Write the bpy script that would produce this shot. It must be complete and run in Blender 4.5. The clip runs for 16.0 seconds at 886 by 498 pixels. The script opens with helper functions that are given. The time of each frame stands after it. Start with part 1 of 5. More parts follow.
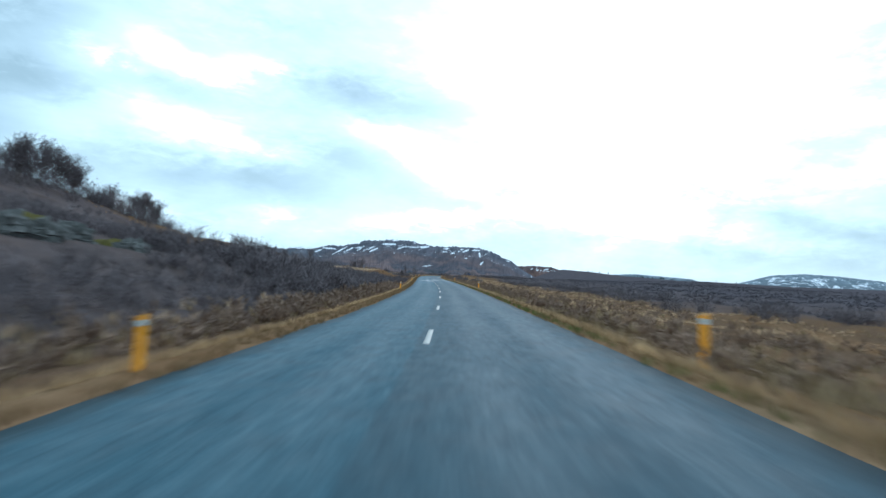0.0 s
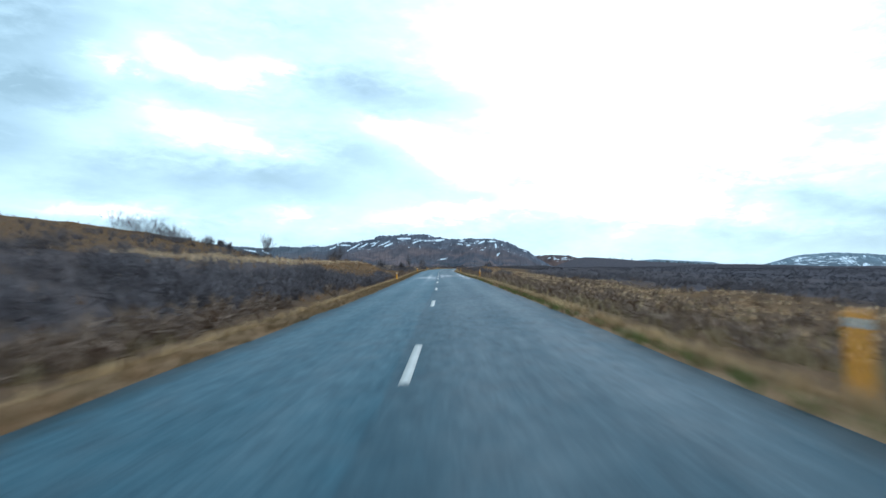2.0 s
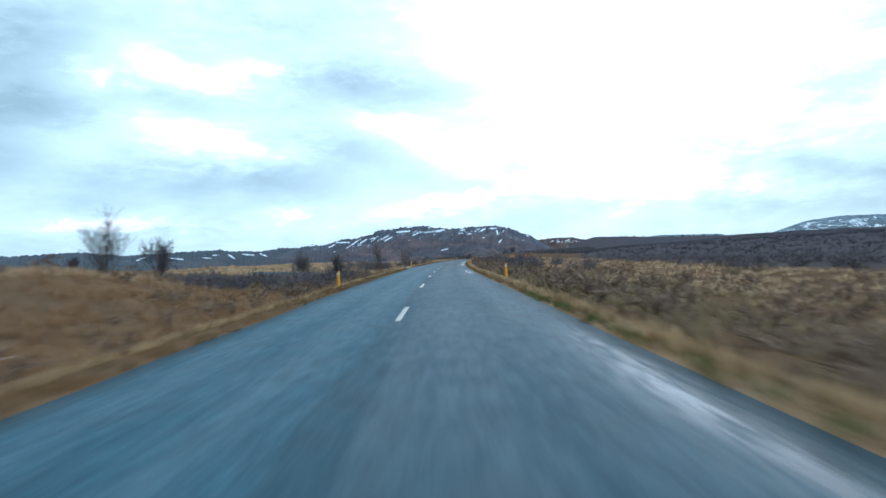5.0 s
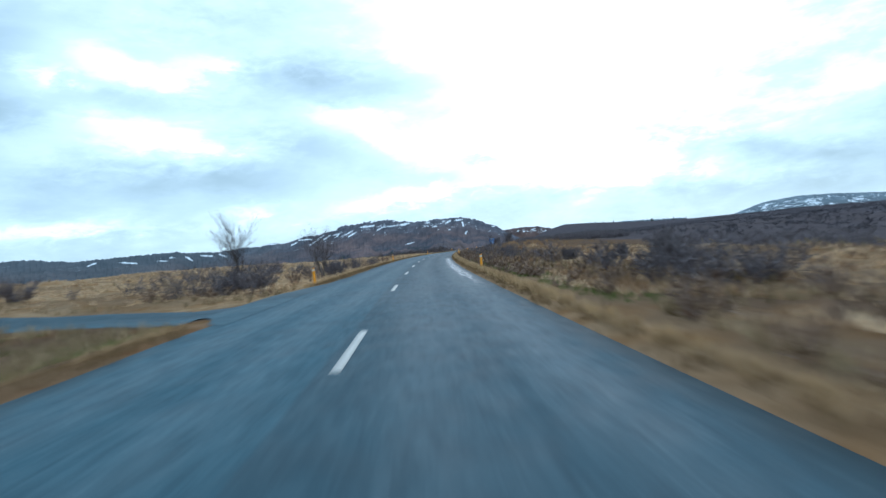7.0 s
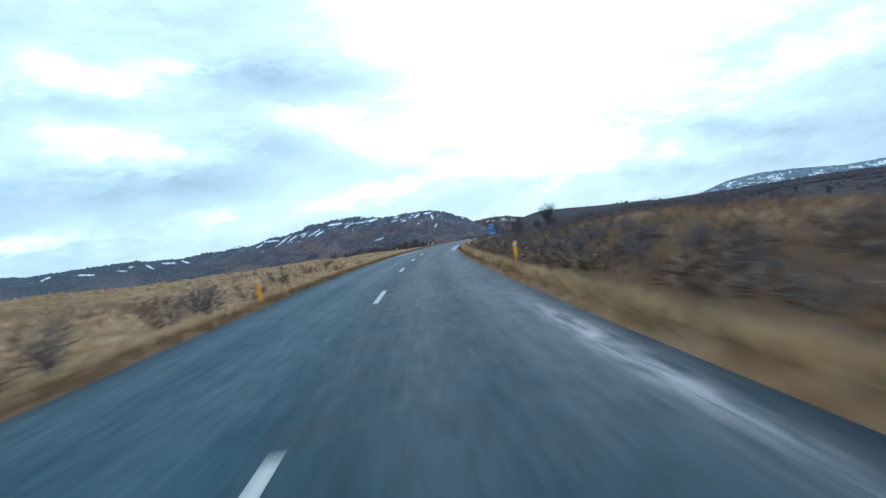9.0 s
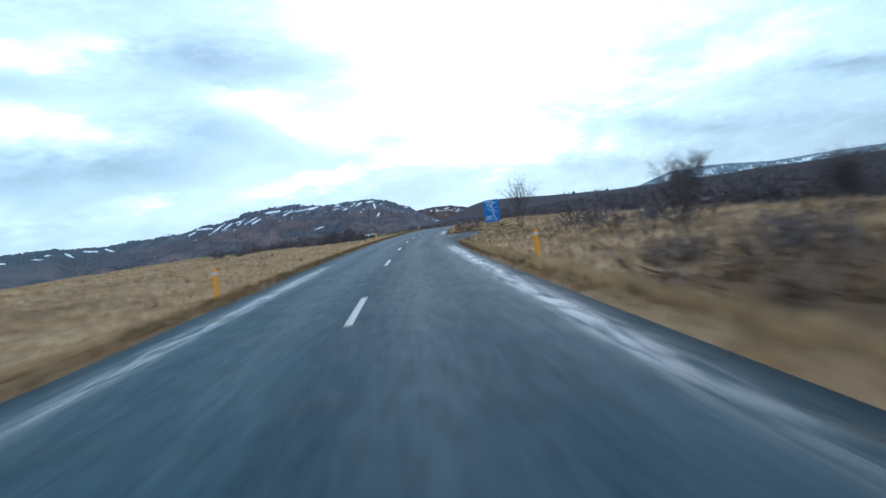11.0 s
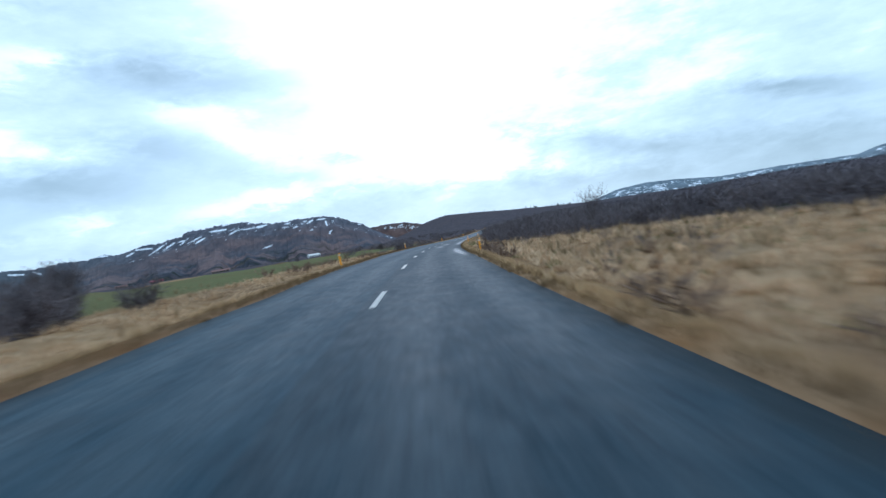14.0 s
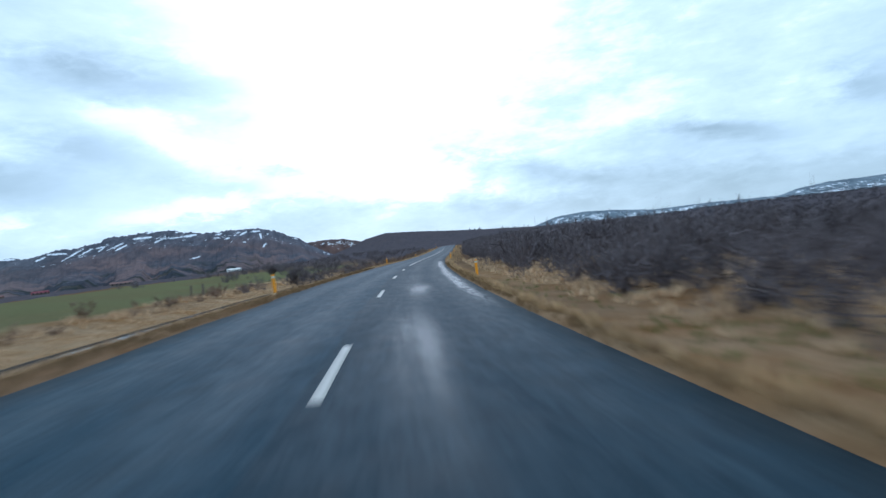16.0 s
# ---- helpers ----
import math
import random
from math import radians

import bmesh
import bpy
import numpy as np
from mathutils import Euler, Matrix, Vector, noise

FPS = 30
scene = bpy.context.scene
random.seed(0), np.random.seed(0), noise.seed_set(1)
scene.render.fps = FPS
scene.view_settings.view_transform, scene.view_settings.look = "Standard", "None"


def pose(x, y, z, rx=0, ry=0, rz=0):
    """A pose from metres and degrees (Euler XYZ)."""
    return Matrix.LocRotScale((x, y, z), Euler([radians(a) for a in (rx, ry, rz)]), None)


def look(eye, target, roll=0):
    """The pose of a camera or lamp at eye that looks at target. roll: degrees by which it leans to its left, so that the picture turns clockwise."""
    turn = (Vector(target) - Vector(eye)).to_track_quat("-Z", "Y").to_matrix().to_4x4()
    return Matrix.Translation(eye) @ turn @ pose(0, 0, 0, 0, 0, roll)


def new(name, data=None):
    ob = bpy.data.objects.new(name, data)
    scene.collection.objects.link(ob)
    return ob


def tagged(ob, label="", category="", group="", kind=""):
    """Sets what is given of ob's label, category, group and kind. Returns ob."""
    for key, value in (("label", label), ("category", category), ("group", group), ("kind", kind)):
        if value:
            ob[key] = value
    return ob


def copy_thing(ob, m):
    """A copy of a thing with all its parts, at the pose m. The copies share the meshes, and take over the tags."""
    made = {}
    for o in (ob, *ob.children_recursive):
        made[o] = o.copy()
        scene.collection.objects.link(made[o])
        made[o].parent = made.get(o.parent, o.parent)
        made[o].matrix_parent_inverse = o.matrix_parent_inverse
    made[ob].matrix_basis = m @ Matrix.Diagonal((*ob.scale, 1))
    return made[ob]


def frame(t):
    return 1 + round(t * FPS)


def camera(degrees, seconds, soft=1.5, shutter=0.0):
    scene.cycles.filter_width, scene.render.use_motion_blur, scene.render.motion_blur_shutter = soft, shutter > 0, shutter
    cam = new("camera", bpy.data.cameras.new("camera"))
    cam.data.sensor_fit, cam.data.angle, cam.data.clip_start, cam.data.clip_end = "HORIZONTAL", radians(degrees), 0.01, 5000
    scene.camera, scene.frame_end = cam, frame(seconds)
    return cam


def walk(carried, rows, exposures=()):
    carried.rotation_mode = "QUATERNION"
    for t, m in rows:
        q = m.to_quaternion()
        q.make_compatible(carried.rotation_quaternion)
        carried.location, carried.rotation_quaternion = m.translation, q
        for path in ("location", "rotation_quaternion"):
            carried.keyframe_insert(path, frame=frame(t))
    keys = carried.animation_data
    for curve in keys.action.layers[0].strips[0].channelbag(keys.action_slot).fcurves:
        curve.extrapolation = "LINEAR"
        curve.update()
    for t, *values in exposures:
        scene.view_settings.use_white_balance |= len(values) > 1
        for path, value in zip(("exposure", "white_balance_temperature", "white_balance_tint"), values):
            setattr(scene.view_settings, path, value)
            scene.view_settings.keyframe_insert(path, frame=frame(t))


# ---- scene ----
# ---- camera ----
cam = camera(74.53, 16.0, soft=1.5, shutter=0.42)
PATH = [
    (0, 0.450, -0.211, 1.260, 93.43, -2.20, 1.06),
    (0.5, 0.456, 12.968, 1.385, 93.47, -1.32, 1.67),
    (1, 0.315, 26.277, 1.534, 93.51, -1.28, 2.02),
    (1.5, 0.079, 39.550, 1.710, 92.99, -1.31, 2.46),
    (2, -0.304, 52.710, 1.915, 92.71, -0.01, 2.71),
    (2.5, -0.774, 65.967, 2.143, 92.26, 0.07, 2.72),
    (3, -1.284, 79.252, 2.396, 92.59, -0.45, 2.73),
    (3.5, -1.810, 92.582, 2.672, 92.34, 0.26, 3.76),
    (4, -2.331, 105.600, 2.922, 92.04, 2.27, 4.02),
    (4.4, -2.877, 115.948, 3.092, 91.96, 2.82, 3.68),
    (4.8, -3.416, 126.232, 3.289, 91.87, 3.53, 3.23),
    (5.2, -3.948, 136.517, 3.502, 91.76, 4.31, 2.74),
    (5.6, -4.471, 146.867, 3.709, 91.66, 5.08, 2.26),
    (6, -4.979, 157.351, 3.914, 91.57, 5.75, 1.84),
    (6.3, -5.348, 165.340, 4.049, 91.52, 6.14, 1.59),
    (6.5, -5.567, 170.725, 4.132, 91.16, 6.02, 1.20),
    (7, -6.135, 184.658, 4.363, 90.85, 6.11, -0.35),
    (7.5, -6.497, 198.059, 4.608, 90.64, 7.47, -1.39),
    (8, -6.717, 211.618, 4.847, 90.45, 8.45, -1.45),
    (8.5, -6.925, 225.045, 5.104, 90.46, 8.42, -3.14),
    (9, -7.066, 238.272, 5.385, 89.82, 9.14, -3.29),
    (9.4, -6.966, 248.813, 5.595, 89.52, 9.06, -4.19),
    (9.8, -6.721, 259.309, 5.802, 89.13, 8.96, -5.35),
    (10.2, -6.319, 269.797, 5.981, 88.71, 8.85, -6.63),
    (10.6, -5.743, 280.314, 6.157, 88.29, 8.75, -7.90),
    (11, -4.988, 290.896, 6.305, 87.92, 8.65, -9.00),
    (11.3, -4.298, 298.897, 6.417, 87.70, 8.60, -9.65),
    (11.5, -3.716, 304.255, 6.476, 88.57, 8.46, -9.98),
    (12, -2.117, 317.831, 6.621, 88.54, 7.21, -11.06),
    (12.5, -0.308, 331.085, 6.762, 88.78, 7.73, -12.45),
    (13, 1.678, 344.348, 6.906, 88.29, 8.44, -13.25),
    (13.5, 3.908, 358.004, 7.056, 89.35, 10.15, -12.16),
    (14, 6.341, 371.210, 7.223, 88.89, 9.23, -13.55),
    (14.5, 8.843, 384.104, 7.379, 88.81, 7.10, -15.53),
    (15, 11.643, 397.123, 7.508, 89.90, 8.17, -16.71),
    (15.5, 14.675, 410.328, 7.531, 90.08, 7.21, -17.58),
    (16, 17.981, 423.358, 7.536, 90.04, 6.57, -19.59),
]
walk(cam, [(t, pose(x, y, z, rx, ry, rz)) for t, x, y, z, rx, ry, rz in PATH], exposures=[(0.0, 0.33, 5520, 8), (4.0, 0.28, 5470, 8.5), (8.0, 0.18, 5400, 10.2), (12.0, 0.10, 5320, 12.5), (16.0, 0.05, 5420, 14.5)])

# ---- sky and light ----
class Nodes:
    """Small builder for node trees."""

    def __init__(self, tree):
        self.tree = tree

    def add(self, kind):
        return self.tree.nodes.new(kind)

    def put(self, a, b):
        if isinstance(a, (int, float, tuple, list)):
            b.default_value = a
        else:
            self.tree.links.new(a, b)

    def math(self, op, a, b=0.0, c=0.0, clamp=False):
        n = self.add("ShaderNodeMath")
        n.operation, n.use_clamp = op, clamp
        for i, v in enumerate((a, b, c)):
            self.put(v, n.inputs[i])
        return n.outputs[0]

    def mix(self, f, a, b, mode="MIX"):
        n = self.add("ShaderNodeMix")
        n.data_type, n.blend_type = "RGBA", mode
        n.clamp_factor = True
        self.put(f, n.inputs[0])
        self.put(a if not isinstance(a, tuple) or len(a) == 4 else (*a, 1), n.inputs[6])
        self.put(b if not isinstance(b, tuple) or len(b) == 4 else (*b, 1), n.inputs[7])
        return n.outputs[2]

    def ramp(self, f, *stops):
        n = self.add("ShaderNodeValToRGB")
        el = n.color_ramp.elements
        while len(el) < len(stops):
            el.new(0.5)
        for e, (p, c) in zip(el, stops):
            e.position = p
            e.color = (c, c, c, 1) if isinstance(c, (int, float)) else (*c, 1)
        self.put(f, n.inputs[0])
        return n.outputs[0]

    def noise(self, scale, detail=4.0, rough=0.55, vec=None, distort=0.0):
        n = self.add("ShaderNodeTexNoise")
        n.inputs["Scale"].default_value = scale
        n.inputs["Detail"].default_value = detail
        n.inputs["Roughness"].default_value = rough
        n.inputs["Distortion"].default_value = distort
        if vec is not None:
            self.put(vec, n.inputs["Vector"])
        return n.outputs[0]


SUN_AZ, SUN_EL = 14.0, 42.0      # degrees clockwise from +y, and up
world = bpy.data.worlds.new("overcast_sky")
scene.world = world
world.use_nodes = True
wt = Nodes(world.node_tree)
world.node_tree.nodes.clear()
sky = wt.add("ShaderNodeTexSky")
sky.sky_type, sky.sun_disc = "NISHITA", False
sky.sun_elevation, sky.sun_rotation = radians(SUN_EL), radians(SUN_AZ)
sky.air_density, sky.dust_density = 1.0, 2.0
tc = wt.add("ShaderNodeTexCoord")
sep = wt.add("ShaderNodeSeparateXYZ")
wt.put(tc.outputs["Generated"], sep.inputs[0])
az = wt.math("MULTIPLY", wt.math("ARCTAN2", wt.math("MULTIPLY", sep.outputs[0], -1.0), sep.outputs[1]), 180 / math.pi)
el = wt.math("MULTIPLY", wt.math("ARCSINE", sep.outputs[2]), 180 / math.pi)
# cloud layer: noise on a stretched direction
comb = wt.add("ShaderNodeCombineXYZ")
wt.put(wt.math("MULTIPLY", az, 0.062), comb.inputs[0])
wt.put(wt.math("MULTIPLY", el, 0.16), comb.inputs[1])
n1 = wt.noise(1.0, 7.0, 0.5, comb.outputs[0], 0.3)
n2 = wt.noise(2.6, 8.0, 0.60, comb.outputs[0], 0.25)
n3 = wt.noise(7.0, 6.0, 0.62, comb.outputs[0], 0.4)
cloud = wt.math("ADD", wt.math("MULTIPLY", n1, 0.42), wt.math("ADD", wt.math("MULTIPLY", n2, 0.26), wt.math("MULTIPLY", n3, 0.14)))
cloud = wt.math("ADD", cloud, 0.095)
# ragged edges: the banks lie on a direction shaken by the noise
raz = wt.math("ADD", az, wt.math("ADD", wt.math("MULTIPLY", wt.math("SUBTRACT", n2, 0.5), 8.0), wt.math("MULTIPLY", wt.math("SUBTRACT", n3, 0.5), 5.0)))
rel_ = wt.math("ADD", el, wt.math("ADD", wt.math("MULTIPLY", wt.math("SUBTRACT", n1, 0.5), 2.6), wt.math("MULTIPLY", wt.math("SUBTRACT", n3, 0.5), 2.6)))


def cloud_bank(value, caz, cel, waz, wel, slope, amount):
    """Adds a soft bank of cloud that may slope."""
    a = wt.math("MULTIPLY_ADD", raz, 1 / waz, -caz / waz)
    b = wt.math("MULTIPLY_ADD", raz, -slope / wel, (slope * caz - cel) / wel)
    b = wt.math("MULTIPLY_ADD", rel_, 1 / wel, b)
    d = wt.math("MULTIPLY_ADD", a, a, wt.math("MULTIPLY", b, b))
    return wt.math("MULTIPLY_ADD", wt.math("POWER", 0.42, d), amount, value)


# azimuth left of ahead, elevation, half widths, slope, brightness
bright_banks = ((-16, 20, 17, 11, 0, 0.34), (33, 18.1, 1.9, 1.0, 0, 0.17), (27, 19.1, 4.6, 1.3, 0.3, 0.18), (19, 19.6, 2.6, 0.8, 0, 0.14), (25, 13.3, 7.6, 1.5, 0.2, 0.20),
                (8, 14.7, 3.7, 0.8, 0.1, 0.15), (5, 12.2, 6.0, 1.2, 0.3, 0.17), (3, 6.2, 9.5, 1.2, -0.1, 0.17), (32, 5.4, 7.5, 0.7, 0, 0.20), (17, 6.1, 3.0, 0.6, 0, 0.15), (-15, 7.7, 8.5, 2.6, 0.15, 0.20))
cyan_banks = ((19, 21.9, 4.8, 1.3, 0, -0.06), (13, 18.8, 6.7, 1.6, 0.06, -0.08), (4, 16.9, 6.5, 1.5, 0.1, -0.14), (25, 16.2, 5.7, 1.1, 0.13, -0.08), (9, 10.6, 5.8, 1.4, 0.1, -0.07), (0, 7.9, 3.8, 0.7, 0.14, -0.10), (-5, 9.1, 2.7, 0.4, 0.16, -0.12))
grey_banks = ((30, 9.4, 7.0, 1.6, 0.13, -0.18), (20, 9.2, 6.2, 1.2, 0.1, -0.15), (35, 7.6, 3.0, 0.7, 0.1, -0.10), (-28, 7.2, 4.2, 0.9, 0.2, -0.17), (-35, 5.2, 5.6, 1.0, 0.2, -0.14), (-24, 3.9, 12, 1.2, 0.08, -0.13),
              (39, 18.5, 5.5, 2.9, -0.2, -0.20), (37, 14.7, 5.2, 1.6, -0.2, -0.20), (41, 10.7, 4.0, 2.2, 0, -0.17), (-46, 7.7, 4.9, 0.9, 0.2, -0.24), (-57, 9.0, 3.0, 1.3, 0.2, -0.2), (-46, 2.6, 16, 1.8, 0, -0.12), (12, 12, 4.6, 1.8, 0, -0.12), (7, 17.6, 6.5, 1.8, 0, -0.12), (43, 15, 6, 7, 0, -0.05), (14, 15, 6, 3.5, 0, -0.05))
for bank in bright_banks + cyan_banks + grey_banks:
    cloud = cloud_bank(cloud, *bank)
low = wt.math("MULTIPLY", wt.ramp(wt.math("DIVIDE", el, 12.0), (0.0, 1.0), (1.0, 0.0)), -0.10)
cloud = wt.math("ADD", cloud, low)
tone = wt.add("ShaderNodeValToRGB")
stops = ((0.20, (0.345, 0.475, 0.505)), (0.42, (0.59, 0.762, 0.803)), (0.55, (0.765, 0.945, 0.975)), (0.615, (1.0, 1.055, 1.07)), (0.68, (1.15, 1.25, 1.28)), (0.85, (1.36, 1.48, 1.52)))
while len(tone.color_ramp.elements) < len(stops):
    tone.color_ramp.elements.new(0.5)
for e, (p, c) in zip(tone.color_ramp.elements, stops):
    e.position, e.color = p, (*c, 1)
wt.put(cloud, tone.inputs[0])
veil = wt.mix(0.12, tone.outputs[0], wt.mix(1.0, sky.outputs[0], (0.10, 0.10, 0.10), "MULTIPLY"), "ADD")
bg = wt.add("ShaderNodeBackground")
wt.put(veil, bg.inputs[0])
bg.inputs[1].default_value = 0.92
wo = wt.add("ShaderNodeOutputWorld")
wt.put(bg.outputs[0], wo.inputs[0])

sun = new("sun", bpy.data.lights.new("sun", "SUN"))
sun.data.energy, sun.data.angle, sun.data.color = 0.5, radians(25), (1.0, 0.97, 0.92)
sun.matrix_world = look((400 * math.sin(radians(SUN_AZ)), 400 * math.cos(radians(SUN_AZ)), 400 * math.tan(radians(SUN_EL))), (0, 0, 0))


# ---- materials ----
def material(name, rough=0.8, spec=0.3):
    m = bpy.data.materials.new(name)
    m.use_nodes = True
    t = Nodes(m.node_tree)
    p = m.node_tree.nodes["Principled BSDF"]
    p.inputs["Roughness"].default_value = rough
    p.inputs["Specular IOR Level"].default_value = spec
    return m, t, p


def bump(t, p, height, strength, distance):
    b = t.add("ShaderNodeBump")
    b.inputs["Strength"].default_value = strength
    b.inputs["Distance"].default_value = distance
    t.put(height, b.inputs["Height"])
    t.put(b.outputs[0], p.inputs["Normal"])


def place_vec(t, scale=(1, 1, 1)):
    c = t.add("ShaderNodeTexCoord")
    mp = t.add("ShaderNodeMapping")
    mp.inputs["Scale"].default_value = scale
    t.put(c.outputs["Object"], mp.inputs[0])
    return mp.outputs[0]


def attribute(t, name):
    a = t.add("ShaderNodeAttribute")
    a.attribute_name = name
    return a


def leafy(name, dark, light, random_scale=1.0, rough=0.85):
    """Grass, twigs and leaves: colour varies from blade to blade and over the ground."""
    m, t, p = material(name, rough, 0.15)
    g = t.add("ShaderNodeNewGeometry")
    n = t.ramp(t.noise(0.35, 5, 0.68, place_vec(t)), (0.34, 0.0), (0.68, 1.0))
    f = t.math("ADD", t.math("MULTIPLY", g.outputs["Random Per Island"], 0.5 * random_scale), t.math("MULTIPLY", n, 0.5))
    t.put(t.mix(f, dark, light), p.inputs["Base Color"])
    return m


def plain(name, colour, rough=0.6, spec=0.4, metal=0.0, vary=0.15, scale=6.0):
    m, t, p = material(name, rough, spec)
    p.inputs["Metallic"].default_value = metal
    n = t.noise(scale, 5, 0.6, place_vec(t))
    n2 = t.noise(scale * 9, 3, 0.6, place_vec(t))
    f = t.math("ADD", t.math("MULTIPLY", n, 0.65), t.math("MULTIPLY", n2, 0.35))
    lo = tuple(c * (1 - vary) for c in colour)
    hi = tuple(min(1, c * (1 + vary)) for c in colour)
    t.put(t.mix(f, lo, hi), p.inputs["Base Color"])
    bump(t, p, n2, 0.15, 0.005)
    return m


def asphalt_material(name="wet_asphalt", dark=1.0, spec=0.03, wetness=1.0):
    m, t, p = material(name, 0.5, 0.3)
    p.inputs["Specular Tint"].default_value = (0.74, 0.95, 1.0, 1)
    uv = t.add("ShaderNodeUVMap")                      # u: metres across, v: metres along
    uv.uv_map = "lane"
    u = t.add("ShaderNodeSeparateXYZ")
    t.put(uv.outputs[0], u.inputs[0])
    across, along = u.outputs[0], u.outputs[1]
    streak = t.add("ShaderNodeCombineXYZ")
    t.put(t.math("MULTIPLY", across, 1.6), streak.inputs[0])
    t.put(t.math("MULTIPLY", along, 0.10), streak.inputs[1])
    ns = t.noise(1.0, 6, 0.6, streak.outputs[0], 0.4)
    fine = t.noise(90.0, 3, 0.7, place_vec(t))
    blot = t.noise(0.22, 5, 0.6, place_vec(t))
    # wheel tracks, polished and wetter
    track = 0.0
    for c in (-2.35, -0.95, 0.95, 2.35):
        d = t.math("DIVIDE", t.math("SUBTRACT", across, c), 0.42)
        g = t.math("EXPONENT", t.math("MULTIPLY", t.math("MULTIPLY", d, d), -1.0))
        track = t.math("ADD", track, g)
    wet = t.math("ADD", t.math("MULTIPLY", track, 0.22), t.math("MULTIPLY", ns, 0.55))
    wet = t.math("ADD", wet, 0.12)
    mottle = t.noise(2.6, 5, 0.65, place_vec(t), 0.5)
    wet = t.math("ADD", wet, t.math("ADD", t.math("MULTIPLY", blot, 0.35), t.math("MULTIPLY", t.math("SUBTRACT", mottle, 0.5), 0.7)))
    damp = t.ramp(wet, (0.45, 0.15), (1.15, 0.95))
    # standing water in long shallow hollows beside the edges
    e = t.math("DIVIDE", t.math("SUBTRACT", t.math("ABSOLUTE", t.math("SUBTRACT", across, 0.15)), 2.66), 0.22)
    e = t.math("ADD", e, t.math("MULTIPLY", t.math("SUBTRACT", ns, 0.5), 2.4))
    e = t.math("EXPONENT", t.math("MULTIPLY", t.math("MULTIPLY", e, e), -1.0))
    # where the hollows lie along the right and the left edge
    where = t.math("DIVIDE", along, 600.0)
    stops = []
    for a, b in ((104, 142), (173, 186), (206, 250), (288, 324), (352, 372), (404, 424), (442, 490)):
        stops += [((a - 4) / 600, 0.0), ((a + 5) / 600, 1.0), ((b - 6) / 600, 1.0), (b / 600, 0.0)]
    right = t.math("MULTIPLY", t.ramp(where, *stops), t.ramp(across, (0.0, 0.0), (0.05, 1.0)))
    left = t.math("MULTIPLY", t.ramp(where, (290 / 600, 0.0), (298 / 600, 1.0), (312 / 600, 1.0), (316 / 600, 0.0)), t.ramp(across, (0.0, 1.0), (0.05, 0.0)))
    long = t.math("ADD", right, left)
    ripple = t.add("ShaderNodeCombineXYZ")
    t.put(t.math("MULTIPLY", across, 7.0), ripple.inputs[0])
    t.put(t.math("MULTIPLY", along, 1.1), ripple.inputs[1])
    broken = t.ramp(t.noise(1.0, 4, 0.6, ripple.outputs[0], 0.6), (0.36, 0.10), (0.58, 0.95))
    pool = t.math("MULTIPLY", t.math("MULTIPLY", e, long), broken, clamp=True)
    # a shallow wet patch in the right lane
    for ps, pl, hs, hl in ((434.0, 1.0, 3.4, 0.26), (112.5, -0.4, 8.0, 0.30), (122.0, 0.45, 11.0, 0.20), (118.0, -0.9, 12.0, 0.22), (116.0, -1.5, 5.0, 0.7), (124.0, 1.2, 6.0, 0.8), (446.0, 1.3, 2.5, 0.3)):
        a = t.math("DIVIDE", t.math("SUBTRACT", along, ps), hs)
        b = t.math("ADD", t.math("DIVIDE", t.math("SUBTRACT", across, pl), hl), t.math("MULTIPLY", t.math("SUBTRACT", ns, 0.5), 3.0))
        g = t.math("EXPONENT", t.math("MULTIPLY", t.math("ADD", t.math("MULTIPLY", a, a), t.math("MULTIPLY", b, b)), -1.0))
        pool = t.math("ADD", pool, t.math("MULTIPLY", g, 0.42), clamp=True)
    base = t.mix(fine, (0.009, 0.030, 0.043), (0.033, 0.086, 0.114))
    chips = t.noise(8.0, 6, 0.75, place_vec(t), 0.3)
    base = t.mix(t.ramp(chips, (0.49, 0.0), (0.66, 0.5)), base, (0.043, 0.106, 0.140))
    # loose stone dust drawn out along the lanes
    drawn = t.add("ShaderNodeCombineXYZ")
    t.put(t.math("MULTIPLY", across, 7.0), drawn.inputs[0])
    t.put(t.math("MULTIPLY", along, 1.3), drawn.inputs[1])
    fleck = t.noise(1.0, 6, 0.72, drawn.outputs[0], 0.3)
    base = t.mix(t.ramp(fleck, (0.50, 0.0), (0.68, 0.34)), base, (0.060, 0.120, 0.154))
    base = t.mix(t.ramp(fleck, (0.34, 0.3), (0.48, 0.0)), base, (0.006, 0.014, 0.020))
    base = t.mix(t.ramp(t.noise(1.3, 6, 0.7, place_vec(t)), (0.50, 0.0), (0.66, 0.4)), base, (0.012, 0.022, 0.030))
    base = t.mix(t.math("MULTIPLY", blot, 0.4), base, (0.028, 0.048, 0.064))
    base = t.mix(pool, base, (0.02, 0.022, 0.025))
    rim = t.ramp(t.math("DIVIDE", t.math("ADD", t.math("ABSOLUTE", across), t.math("MULTIPLY", t.math("SUBTRACT", mottle, 0.5), 0.9)), 4.0), (0.69, 0.0), (0.79, 0.6))
    junction = t.ramp(t.math("DIVIDE", along, 600.0), (190 / 600, 1.0), (195 / 600, 0.0), (212 / 600, 0.0), (217 / 600, 1.0))
    rim = t.math("MULTIPLY", rim, t.math("MAXIMUM", junction, t.ramp(across, (0.0, 0.0), (0.05, 1.0))))
    base = t.mix(rim, base, (0.016, 0.022, 0.024))
    base = t.mix(1.0, base, (dark, dark, dark), "MULTIPLY")
